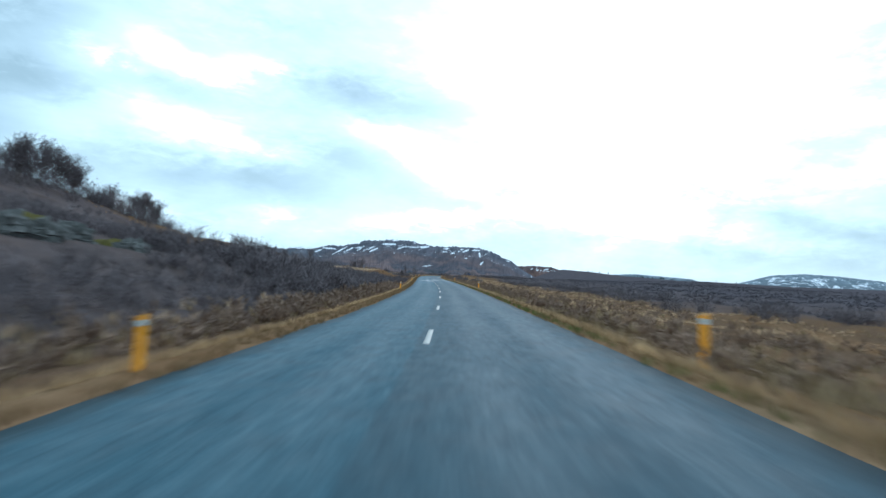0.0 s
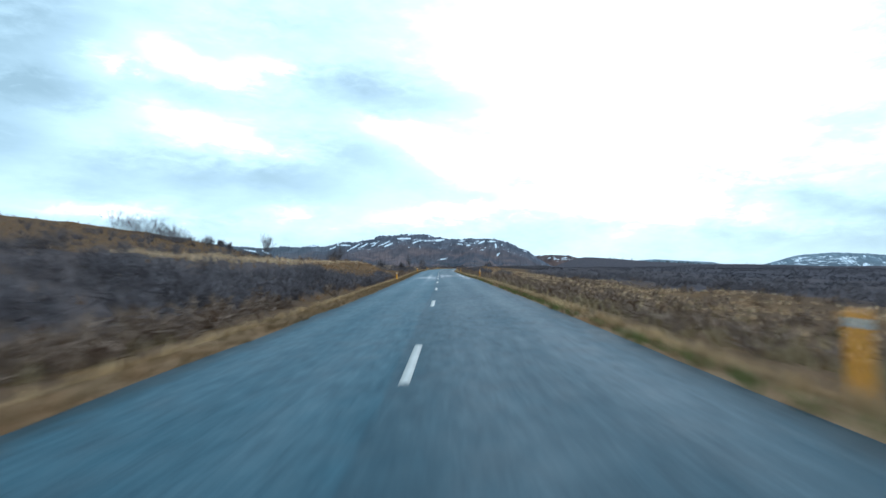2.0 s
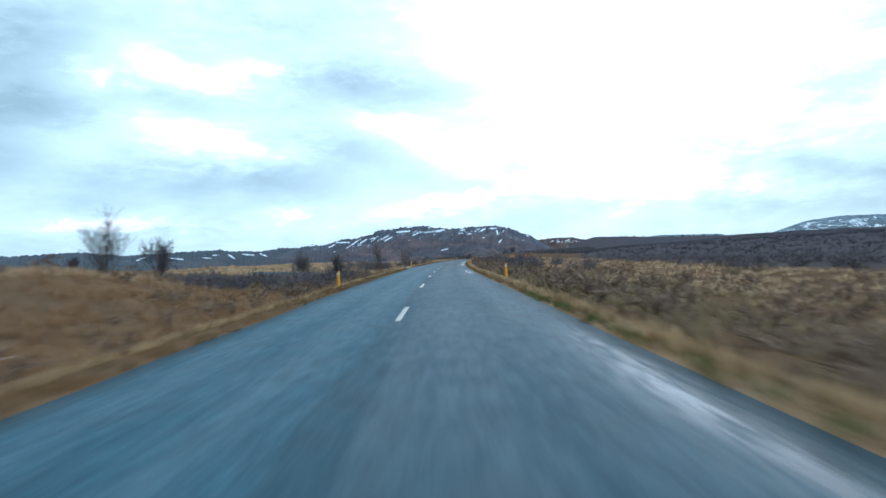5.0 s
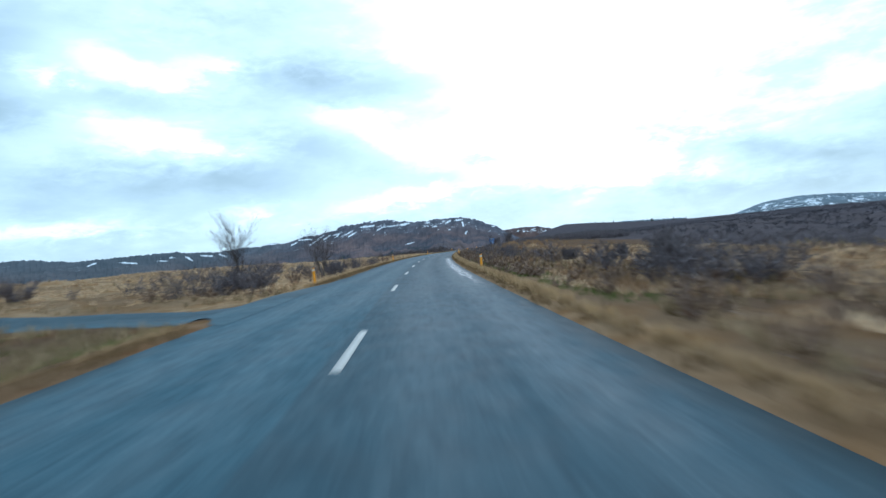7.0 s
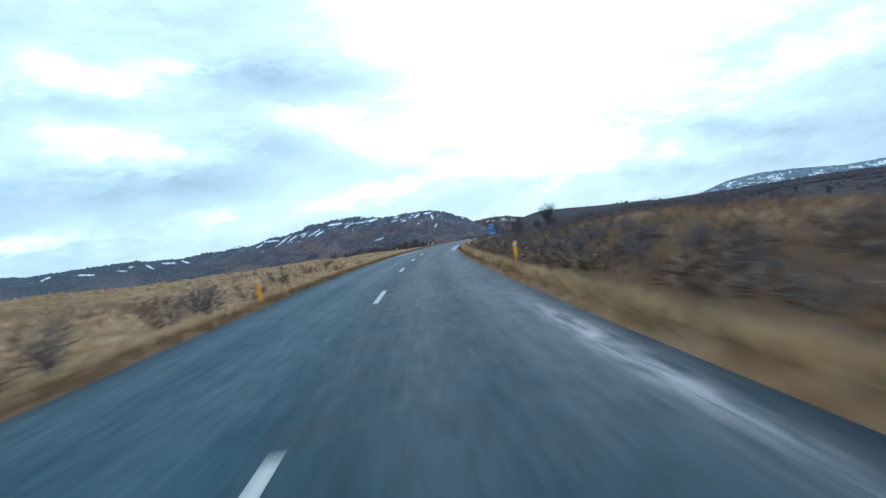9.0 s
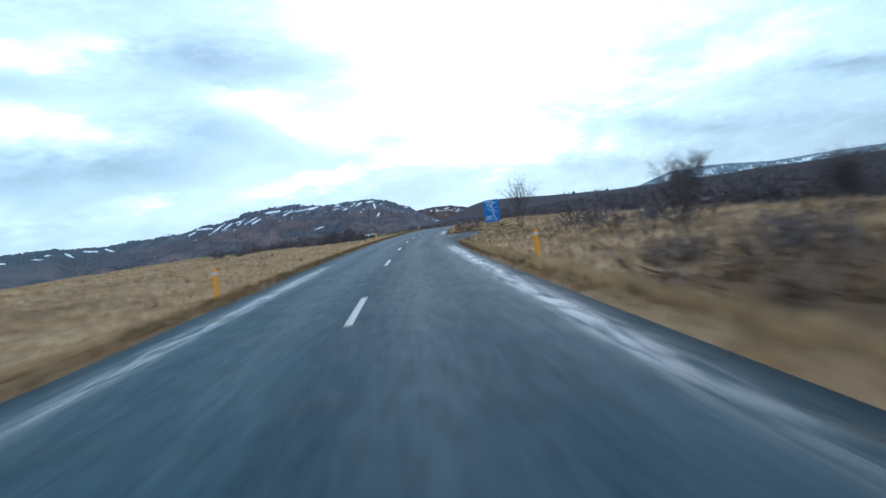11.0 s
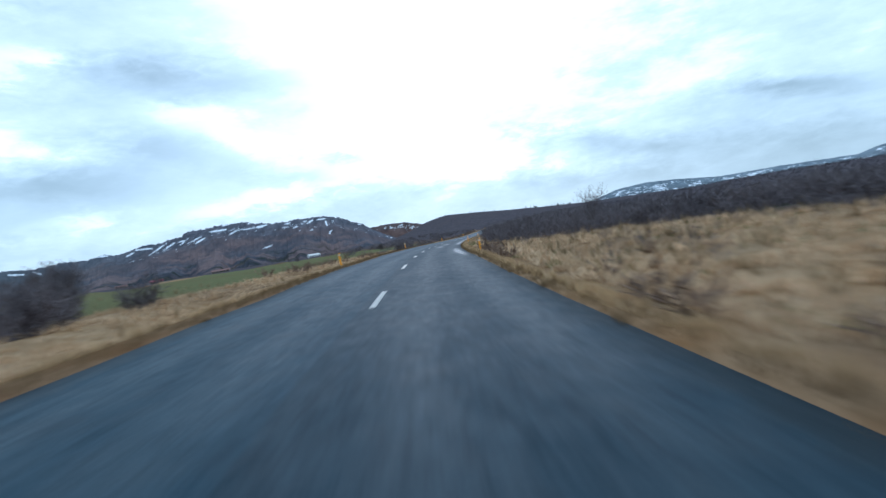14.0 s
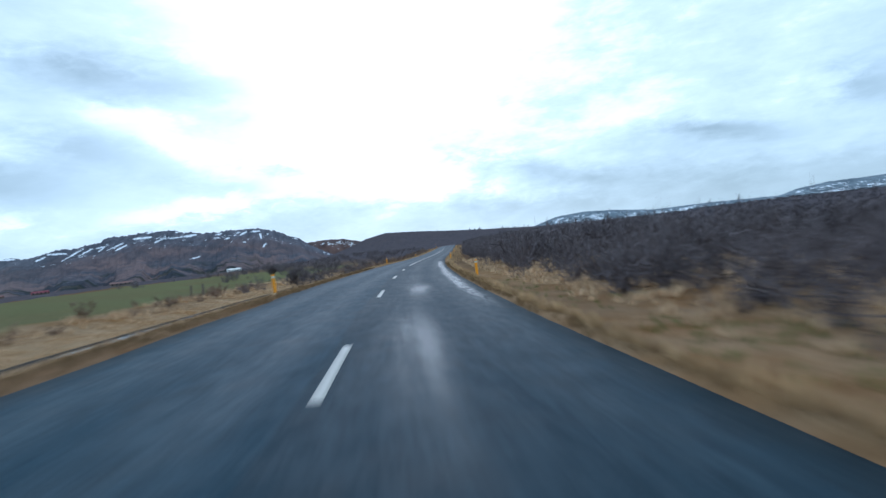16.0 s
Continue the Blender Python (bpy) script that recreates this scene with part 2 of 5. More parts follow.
    # the two lanes were laid at different times
    seam = t.ramp(t.math("ADD", t.math("MULTIPLY", across, 2.0), t.math("ADD", 0.9, t.math("MULTIPLY", t.math("SUBTRACT", ns, 0.5), 0.6))), (0.42, 0.0), (0.55, 1.0))
    base = t.mix(t.math("MULTIPLY", seam, 0.34), base, (0.02, 0.026, 0.032))
    # brighter early, darker and bluer later: wet sky sheen put into the colour
    sheen = t.ramp(t.math("DIVIDE", t.math("ADD", along, t.math("MULTIPLY", blot, 40.0)), 600.0), (0.15, 1.45), (0.20, 1.75), (0.335, 1.55), (0.40, 1.15), (0.57, (0.76, 0.83, 0.87)), (0.68, (0.43, 0.60, 0.71)))
    base = t.mix(1.0, base, sheen, "MULTIPLY")
    t.put(base, p.inputs["Base Color"])
    rough = t.math("SUBTRACT", 0.66, t.math("MULTIPLY", damp, 0.11 * wetness))
    t.put(t.math("SUBTRACT", rough, t.math("MULTIPLY", pool, 0.50), clamp=True), p.inputs["Roughness"])
    drier = t.ramp(where, (0.60, 1.0), (0.70, 0.6))
    t.put(t.math("ADD", spec, t.math("ADD", t.math("MULTIPLY", t.math("MULTIPLY", t.math("MULTIPLY", damp, drier), t.ramp(fleck, (0.38, 0.6), (0.62, 1.35))), 0.20 * wetness), t.math("MULTIPLY", pool, 0.5))), p.inputs["Specular IOR Level"])
    bump(t, p, fine, 0.25, 0.006)
    b = p.inputs["Normal"].links[0].from_node
    t.put(t.math("MULTIPLY", t.math("SUBTRACT", 1.0, pool, clamp=True), 0.25), b.inputs["Strength"])
    return m


def ground_material():
    m, t, p = material("moorland_ground", 1.0, 0.0)
    v = place_vec(t)
    cover = attribute(t, "cover")                    # r straw grass, g green grass, b dark heath, a scrub
    tone = attribute(t, "tone")                      # share of ochre in the dead grass
    c = t.add("ShaderNodeSeparateColor")
    t.put(cover.outputs["Color"], c.inputs[0])
    big = t.noise(0.05, 5, 0.6, v)
    mid = t.noise(0.7, 5, 0.65, v)
    fine = t.noise(9.0, 4, 0.7, v)
    straw = t.mix(fine, (0.24, 0.158, 0.090), (0.62, 0.44, 0.27))
    straw = t.mix(t.ramp(mid, (0.4, 0.0), (0.7, 1.0)), straw, (0.25, 0.13, 0.05))
    ochre = t.mix(fine, (0.13, 0.079, 0.045), (0.34, 0.208, 0.118))
    ochre = t.mix(t.ramp(mid, (0.45, 0.0), (0.7, 1.0)), ochre, (0.15, 0.075, 0.035))
    straw = t.mix(tone.outputs["Fac"], straw, ochre)
    green = t.mix(fine, (0.105, 0.115, 0.052), (0.195, 0.190, 0.100))
    heath = t.mix(fine, (0.075, 0.050, 0.036), (0.22, 0.138, 0.088))
    heath = t.mix(t.ramp(mid, (0.5, 0.0), (0.75, 1.0)), heath, (0.20, 0.11, 0.045))
    soil = t.mix(fine, (0.06, 0.042, 0.030), (0.15, 0.098, 0.062))
    col = t.mix(t.math("ADD", c.outputs[0], t.math("MULTIPLY", t.math("SUBTRACT", mid, 0.5), 0.6), clamp=True), soil, straw)
    col = t.mix(c.outputs[2], col, heath)
    col = t.mix(c.outputs[1], col, green)
    col = t.mix(t.math("MULTIPLY", t.ramp(big, (0.45, 0.0), (0.7, 1.0)), 0.35), col, heath)
    clump = t.ramp(t.noise(1.9, 5, 0.62, v), (0.45, 0.0), (0.64, 0.30))
    col = t.mix(t.math("MULTIPLY", clump, t.math("SUBTRACT", 1.0, c.outputs[1], clamp=True)), col, t.mix(fine, (0.045, 0.032, 0.020), (0.13, 0.085, 0.048)))
    # scrub ground, its colour shifted to blue for aerial perspective
    wood = t.mix(t.ramp(t.noise(0.25, 7, 0.75, v), (0.32, 0.0), (0.68, 1.0)), (0.052, 0.047, 0.056), (0.118, 0.104, 0.114))
    wood = t.mix(t.ramp(big, (0.5, 0.0), (0.62, 0.5)), wood, (0.092, 0.079, 0.082))
    col = t.mix(t.ramp(cover.outputs["Alpha"], (0.0, 0.0), (1.0, 1.0)), col, wood)
    t.put(col, p.inputs["Base Color"])
    relief = t.math("MULTIPLY", t.math("ADD", mid, t.math("MULTIPLY", fine, 0.3)), t.ramp(cover.outputs["Alpha"], (0.0, 1.0), (1.0, 0.35)))
    bump(t, p, relief, 0.9, 0.35)
    return m


def mountain_material(name, low, high, brown, bare, snowy, k=1.0):
    """Rock in patches; snow in slanting streaks that thicken towards the crest."""
    m, t, p = material(name, 1.0, 0.0)
    v = place_vec(t)
    rise = attribute(t, "rise").outputs["Fac"]

    def streaks(angle, along, over, distort):
        c = t.add("ShaderNodeTexCoord")
        turn = t.add("ShaderNodeMapping")
        turn.inputs["Rotation"].default_value = (0, radians(angle), 0)
        t.put(c.outputs["Object"], turn.inputs[0])
        size = t.add("ShaderNodeMapping")
        size.inputs["Scale"].default_value = (along, 0.0012, over)
        t.put(turn.outputs[0], size.inputs[0])
        return t.noise(1.0, 5, 0.55, size.outputs[0], distort)

    big = t.noise(0.004, 6, 0.62, v)
    fine = t.noise(0.05, 5, 0.7, v)
    gully = streaks(62, 0.006, 0.022, 0.8)
    rock = t.mix(t.ramp(t.math("ADD", t.math("MULTIPLY", fine, 0.5), t.math("MULTIPLY", t.noise(0.012, 6, 0.65, v), 0.5)), (0.36, 0.0), (0.64, 1.0)), low, high)
    zone = t.math("ADD", rise, t.math("MULTIPLY", t.math("SUBTRACT", t.noise(0.006, 5, 0.6, v), 0.5), 0.7))
    rock = t.mix(t.ramp(zone, (0.16, 0.85), (0.40, 0.0)), rock, tuple(c * 0.42 for c in low))
    rock = t.mix(t.ramp(zone, (0.30, 0.0), (0.45, 0.6), (0.62, 0.6), (0.80, 0.0)), rock, tuple(c * 0.62 for c in brown))
    rock = t.mix(t.ramp(gully, (0.40, 0.0), (0.60, 0.5)), rock, tuple(c * 0.55 for c in low))
    rock = t.mix(t.math("MULTIPLY", t.ramp(big, (0.46, 0.0), (0.58, 0.8)), t.ramp(rise, (0.45, 1.0), (0.85, 0.0))), rock, brown)
    rock = t.mix(t.math("MULTIPLY", t.ramp(t.noise(0.007, 4, 0.6, v), (0.52, 0.0), (0.60, 0.7)), t.ramp(rise, (0.22, 1.0), (0.38, 0.0))), rock, (0.026, 0.036, 0.028))
    # distance haze painted as blue-grey over the rock to the west
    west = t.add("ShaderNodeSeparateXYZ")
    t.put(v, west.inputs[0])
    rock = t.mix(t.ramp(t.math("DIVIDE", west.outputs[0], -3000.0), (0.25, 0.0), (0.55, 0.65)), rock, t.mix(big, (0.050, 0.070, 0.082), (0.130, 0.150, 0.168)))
    one, two = streaks(33, 0.009 * k, 0.036 * k, 1.5), streaks(8, 0.010 * k, 0.050 * k, 1.8)
    f = t.math("MAXIMUM", one, two)
    patch_size = t.noise(0.008, 3, 0.6, v)
    f = t.math("ADD", f, t.math("MULTIPLY", t.math("SUBTRACT", patch_size, 0.5), 0.55))
    f = t.math("ADD", f, t.ramp(rise, (bare, 0.0), (bare + 0.18, 0.235), (0.86, 0.245), (1.0, 0.04)))
    lie = t.add("ShaderNodeSeparateXYZ")
    t.put(v, lie.inputs[0])
    f = t.math("SUBTRACT", f, t.ramp(t.math("DIVIDE", lie.outputs[0], -3000.0), (0.28, 0.0), (0.45, 0.09), (0.7, 0.05)))
    snow = t.ramp(f, (snowy, 0.0), (snowy + 0.025, 1.0))
    drift = t.math("ADD", attribute(t, "drift").outputs["Fac"], t.math("MULTIPLY", t.math("SUBTRACT", t.noise(0.024, 6, 0.72, v), 0.5), 2.1))
    snow = t.math("MAXIMUM", snow, t.ramp(drift, (0.46, 0.0), (0.64, 1.0)))
    t.put(t.mix(snow, rock, (0.78, 0.82, 0.88)), p.inputs["Base Color"])
    bump(t, p, t.math("ADD", fine, gully), 0.3, 12.0)
    return m


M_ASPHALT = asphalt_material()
M_LAYBY = asphalt_material("old_black_asphalt", 0.42, 0.04, 0.5)
M_GROUND = ground_material()
M_PAINT = plain("road_paint", (0.47, 0.46, 0.43), 0.6, 0.2, vary=0.45, scale=4.0)
M_YELLOW = plain("yellow_plastic", (0.95, 0.37, 0.012), 0.45, 0.4, vary=0.1)
M_REFLECT = plain("reflector_grey", (0.62, 0.62, 0.58), 0.3, 0.5)
M_BLUE = plain("sign_blue", (0.008, 0.15, 0.48), 0.35, 0.5, vary=0.06, scale=2)
M_WHITE = plain("sign_white", (0.78, 0.80, 0.82), 0.4, 0.4, vary=0.05)
M_RED = plain("sign_red", (0.55, 0.04, 0.05), 0.4, 0.4, vary=0.05)
M_STEEL = plain("galvanised_steel", (0.32, 0.33, 0.34), 0.45, 0.5, 0.6)
M_WOOD = plain("grey_wood", (0.16, 0.13, 0.11), 0.9, 0.1, vary=0.3, scale=12)
M_STRAW = leafy("straw_grass", (0.33, 0.21, 0.11), (0.92, 0.66, 0.42))
M_OCHRE = leafy("ochre_grass", (0.17, 0.098, 0.052), (0.50, 0.298, 0.155))
M_FRINGE = leafy("golden_fringe_grass", (0.11, 0.069, 0.034), (0.33, 0.21, 0.105))
M_MOOR = leafy("dull_moor_grass", (0.11, 0.080, 0.042), (0.48, 0.34, 0.19))
M_GOLD = leafy("golden_verge_grass", (0.25, 0.155, 0.075), (0.78, 0.54, 0.295))
M_RUST = leafy("rusty_heather", (0.10, 0.066, 0.052), (0.33, 0.222, 0.155))
M_TWIG = leafy("bare_birch_twigs", (0.060, 0.051, 0.056), (0.225, 0.188, 0.194))
M_BARK = leafy("birch_bark", (0.05, 0.04, 0.035), (0.16, 0.13, 0.11))
M_CONIFER = leafy("dark_conifer", (0.008, 0.014, 0.010), (0.03, 0.045, 0.03))
M_ROCK = plain("lichen_rock", (0.13, 0.13, 0.125), 0.95, 0.1, vary=0.85, scale=3.2)
M_MOSS = plain("moss", (0.085, 0.075, 0.022), 0.95, 0.1, vary=0.5, scale=3)
M_HOUSE = plain("white_wall", (0.78, 0.78, 0.76), 0.7, 0.2, vary=0.06, scale=0.5)
M_GLASS = plain("dark_window", (0.02, 0.025, 0.03), 0.1, 0.5)

# ---- the road's line ----
STEP = 20.0
KNOT = np.arange(-40.0, 841.0, STEP)
TURN = [-1.35, -0.68, 0, 0.68, 1.28, 2.15, 2.89, 3.05, 3.08, 2.99, 2.73, 2.23, 1.57, 0.83, -0.37, -1.97, -3.73, -5.47,
        -6.96, -8.51, -10.07, -11.77, -12.84, -14.17, -16.1, -17.71, -19.21, -20.5, -21.3, -21.6, -21.6] + [-21.4] * 14
RISE = [-0.31, -0.16, -0, 0.18, 0.45, 0.77, 1.14, 1.55, 1.9, 2.33, 2.74, 3.07, 3.44, 3.79, 4.2, 4.59, 4.93, 5.21, 5.43,
        5.67, 5.89, 6.14, 6.33, 6.35, 6.36, 6.38, 6.4, 6.43, 6.5, 6.62, 6.85, 7.15, 7.5, 7.85, 8.2, 8.55, 8.85, 9.05, 9.15,
        9.1, 8.9, 8.6, 8.2, 7.8, 7.4]
BANK = [1.1, 1.79, 2.43, 2.91, 2.87, 2.44, 2.49, 2.36, 1.13, -0.18, -1.33, -2.17, -2.23, -1.98, -1.59, -1.35, -1.27, -1.48,
        -2.06, -2.8, -3.4, -3.63, -3.36, -4.14, -3.92, -3.13, -2.26, -1.49, -0.87, -0.43, -0.13] + [0.0] * 14
EDGE_L, EDGE_R, SPACING = -3.32, 3.34, 12.0

FINE = np.arange(-40.0, 841.0, 1.0)
head = np.radians(np.interp(FINE, KNOT, TURN))
line_x = np.concatenate([[0], np.cumsum(-np.sin((head[1:] + head[:-1]) / 2))])
line_y = np.concatenate([[0], np.cumsum(np.cos((head[1:] + head[:-1]) / 2))])
line_x -= np.interp(0, FINE, line_x)
line_y -= np.interp(0, FINE, line_y)
END_S, START_S = 840.0, -40.0
MEAN = radians(-10.0)


def smooth(a, b, v):
    u = np.clip((np.asarray(v, float) - a) / (b - a), 0, 1)
    return u * u * (3 - 2 * u)


def road_z(s):
    return np.interp(s, KNOT, RISE)


def road_bank(s):
    return np.tan(np.radians(np.interp(s, KNOT, BANK)))


def heading(s):
    return np.interp(s, FINE, head)


def plan(s, l):
    """World x, y of a place s metres along the road and l metres to its right."""
    s, l = np.broadcast_arrays(np.asarray(s, float), np.asarray(l, float))
    a = heading(s)
    over = np.where(s > END_S, s - END_S, np.where(s < START_S, s - START_S, 0.0))
    x = np.interp(s, FINE, line_x) - np.sin(a) * over
    y = np.interp(s, FINE, line_y) + np.cos(a) * over
    near = np.clip(l, -150, 150)
    far = l - near
    return x + np.cos(a) * near + math.cos(MEAN) * far, y + np.sin(a) * near + math.sin(MEAN) * far


def table(s, l, s_knots, l_knots, values):
    v = np.array(values, float)
    si = np.clip(np.interp(s, s_knots, np.arange(len(s_knots))), 0, len(s_knots) - 1.001)
    li = np.clip(np.interp(l, l_knots, np.arange(len(l_knots))), 0, len(l_knots) - 1.001)
    i, j = si.astype(int), li.astype(int)
    u, w = si - i, li - j
    u, w = u * u * (3 - 2 * u), w * w * (3 - 2 * w) * 0.5 + w * 0.5
    return (v[j, i] * (1 - u) + v[j, i + 1] * u) * (1 - w) + (v[j + 1, i] * (1 - u) + v[j + 1, i + 1] * u) * w


LS = [-60, 20, 60, 110, 150, 172, 195, 215, 290, 330, 420, 520, 700]
LL = [3.2, 4.6, 6, 9, 13, 28, 50, 90, 200, 600]
BANK_LEFT_0 = [0.0] * 13
BANK_LEFT_1 = [-0.08] * 13
BANK_LEFT_2 = [-0.2, -0.2, -0.2, -0.25, -0.2, -0.5, -0.35, -0.25, -0.2, -0.3, -0.4, -0.35, -0.2]
BANK_LEFT_3 = [0.6, 0.5, 0.3, 0.1, 0.2, -0.6, -0.5, -0.2, 0.0, -0.1, -0.45, -0.4, 0.0]
BANK_LEFT_4 = [2.2, 2.0, 1.75, 1.6, 1.65, -0.4, -0.5, 0.1, 0.3, 0.1, -0.1, -0.1, 0.2]
BANK_LEFT_5 = [6.5, 5.8, 3.6, 2.0, 2.0, 0.6, 0.3, 1.0, 1.2, 0.5, 0.4, 0.4, 1.0]
BANK_LEFT_6 = [15, 14, 11.5, 6.8, 7.0, 5.6, 3.5, 2.2, 1.9, 1.0, 0.9, 0.7, 0.4]
BANK_LEFT_7 = [17, 16, 13.5, 10, 10, 8, 5.5, 2.0, 1.0, 0.2, 0.0, -0.4, -1.0]
BANK_LEFT_8 = [16, 15, 13, 12, 10, 6, 1, -2, -3, -3, -2, -1.5, -1.5]
BANK_LEFT_9 = [4, 4, 4, 3, 2, 2, 1, 0, 0, 0, 0, 0, 0]
LEFT = [BANK_LEFT_0, BANK_LEFT_1, BANK_LEFT_2, BANK_LEFT_3, BANK_LEFT_4, BANK_LEFT_5, BANK_LEFT_6, BANK_LEFT_7, BANK_LEFT_8, BANK_LEFT_9]
RS = [-60, 60, 150, 190, 225, 245, 270, 300, 322, 345, 360, 420, 460, 520, 700]
RL = [3.1, 4.6, 6, 9, 12, 17, 30, 60, 150, 400]
BANK_RIGHT_0 = [0.0] * 15
BANK_RIGHT_1 = [-0.1, -0.1, -0.1, -0.08, -0.05, -0.05, -0.05, -0.1, -0.08, -0.06, -0.08, -0.1, -0.08, -0.05, -0.05]
BANK_RIGHT_2 = [-0.4, -0.4, -0.4, -0.35, -0.32, -0.3, -0.3, -0.3, -0.2, -0.08, -0.2, -0.3, -0.2, -0.1, 0.0]
BANK_RIGHT_3 = [-1.0, -1.0, -1.0, -0.75, -0.6, -0.2, 0.1, -0.3, -0.3, -0.1, -0.2, -0.4, -0.3, 0.2, 0.5]
BANK_RIGHT_4 = [-1.2, -1.2, -1.25, -1.1, -0.75, 0.2, 0.65, -0.1, -0.25, -0.05, -0.15, -0.4, -0.25, 0.4, 0.8]
BANK_RIGHT_5 = [-1.3, -1.3, -1.4, -1.3, -1.25, -0.6, 0.4, -0.2, -0.2, 0.0, -0.1, -0.4, -0.25, 0.55, 1.1]
BANK_RIGHT_6 = [-1.5, -1.5, -1.6, -1.6, -1.6, -1.5, -0.9, -0.4, 0.0, 0.05, 0.0, -0.2, -0.1, 1.0, 2.0]
BANK_RIGHT_7 = [-1.8, -1.8, -1.8, -1.8, -1.8, -1.7, -1.3, -0.7, -0.1, 0.1, 0.0, -0.2, -0.2, 0.5, 2.5]
BANK_RIGHT_8 = [-2, -2, -2, -2, -1.9, -1.8, -1.5, -1.2, -1.0, -0.8, -0.6, -0.4, -0.2, 1.0, 4.0]
BANK_RIGHT_9 = [0.0] * 15
RIGHT = [BANK_RIGHT_0, BANK_RIGHT_1, BANK_RIGHT_2, BANK_RIGHT_3, BANK_RIGHT_4, BANK_RIGHT_5, BANK_RIGHT_6, BANK_RIGHT_7, BANK_RIGHT_8, BANK_RIGHT_9]
# heights of the far skyline, in degrees over the level, by azimuth (left of ahead positive)
HILL_AZ = [-60, -50, -40, -35, -30, -25, -20, -16, -13, -10.5, -9.3, -8, -6, -3, 40]
HILL_EL = [1.0, 0.9, 0.75, 0.75, 0.87, 1.0, 1.15, 1.4, 1.58, 1.70, 1.45, 1.0, 0.5, 0.35, 0.3]


def wobble(x, y, size, seed=0):
    """Cheap smooth noise, -1 to 1, for arrays."""
    r = np.random.RandomState(seed)
    v = 0
    for k in range(5):
        a, p, q = r.uniform(0, math.pi * 2), r.uniform(0, 6.28), r.uniform(0.7, 1.5)
        v = v + np.sin((x * math.cos(a) + y * math.sin(a)) * q * 6.28 / size + p + 1.3 * np.sin((y * math.cos(a) - x * math.sin(a)) * 4.1 / size + p * 2))
    return v / 3.0


def verge_lip(s, l):
    """The raised turf lip along both road edges, but for the side road's mouth and the lay-by."""
    s, l = np.broadcast_arrays(np.asarray(s, float), np.asarray(l, float))
    high = np.where(l > 0, np.interp(s, [-40, 150, 200, 215, 300, 316, 322, 354, 360, 480, 600], [0.06, 0.07, 0.10, 0.13, 0.13, 0.08, 0, 0, 0.05, 0.06, 0.03]), np.interp(s, [-40, 186, 195, 212, 220, 480, 600], [0.07, 0.07, 0, 0, 0.06, 0.05, 0.03]))
    return high * np.exp(-(((np.abs(l) - np.where(l < 0, 4.0, 3.72)) / 0.24) ** 2))


def ground_z(s, l):
    s, l = np.broadcast_arrays(np.asarray(s, float), np.asarray(l, float))
    x, y = plan(s, l)
    al = np.abs(l)
    rel = np.where(l < 0, table(s, al, LS, LL, LEFT), table(s, al, RS, RL, RIGHT))
    tilt = road_bank(s) * np.clip(l, -3.6, 3.6) * (1 - smooth(4, 9, al))
    near = road_z(s) + rel + tilt + verge_lip(s, l)
    lumps = smooth(4.2, 8, al) * (0.10 * wobble(x, y, 2.3, 1) + 0.16 * wobble(x, y, 7, 2) + 0.35 * wobble(x, y, 31, 3) * smooth(12, 30, al))
    # side road: graded flat
    side = side_mask(s, l)
    flat = smooth(2.6, 1.3, np.abs(l - track_line(s))) * smooth(400, 408, s) * smooth(508, 500, s)
    near = near + lumps * (1 - side) * (1 - lay_by_mask(s, l)) * (1 - flat)
    r = np.hypot(x, y)
    azi = np.degrees(np.arctan2(-x, np.maximum(y, 1e-3)))
    hill = np.tan(np.radians(np.interp(azi, HILL_AZ, HILL_EL))) * 1600 * smooth(350, 1600, r) + 1.6 * smooth(300, 900, r) * wobble(x, y, 420, 5)
    g = smooth(-8, -2, azi)
    hill = hill * (1 - g) + (9.8 * smooth(350, 900, r) + 0.7 * smooth(300, 900, r) * wobble(x, y, 420, 5)) * g
    out = np.where(y > 0, hill, -6.0)
    f = smooth(160, 500, al)
    f = np.maximum(f, smooth(760, 1100, s))
    return near * (1 - f) + out * f


def track_line(s):
    return np.interp(s, [408, 425, 440, 470, 500], [-9.6, -8.7, -7.5, -7.5, -8.0])


def lay_by_edge(s):
    return np.interp(s, [318, 325, 331, 337, 342, 347.5, 350, 352, 354], [2.8, 3.2, 4.3, 5.6, 6.3, 6.4, 5.6, 4.0, 2.8])


def lay_by_mask(s, l):
    return smooth(1.6, 0.2, l - lay_by_edge(s)) * (l > 0) * (s > 316) * (s < 356)


def side_line(l):
    """How far along the road the side road's middle lies."""
    return np.interp(-np.asarray(l, float), [3.3, 5, 7, 10, 14, 30], [203.7, 203.4, 205.0, 207.0, 207.3, 212])


def side_half(l):
    return 1.85 + 5.45 * np.exp(-(-np.minimum(l, -3.3) - 3.3) / 1.3)


def side_mask(s, l):
    d = np.abs(s - side_line(l)) - side_half(l)
    return smooth(1.5, 0.0, d) * (l < -3)


# ---- mesh helpers ----
def mesh_object(name, verts, faces, mat, parent=None, shade=False):
    me = bpy.data.meshes.new(name)
    me.from_pydata([tuple(v) for v in verts], [], [tuple(f) for f in faces])
    me.materials.append(mat)
    if shade:
        me.polygons.foreach_set("use_smooth", [True] * len(me.polygons))
    ob = new(name, me)
    ob.parent = parent
    return ob


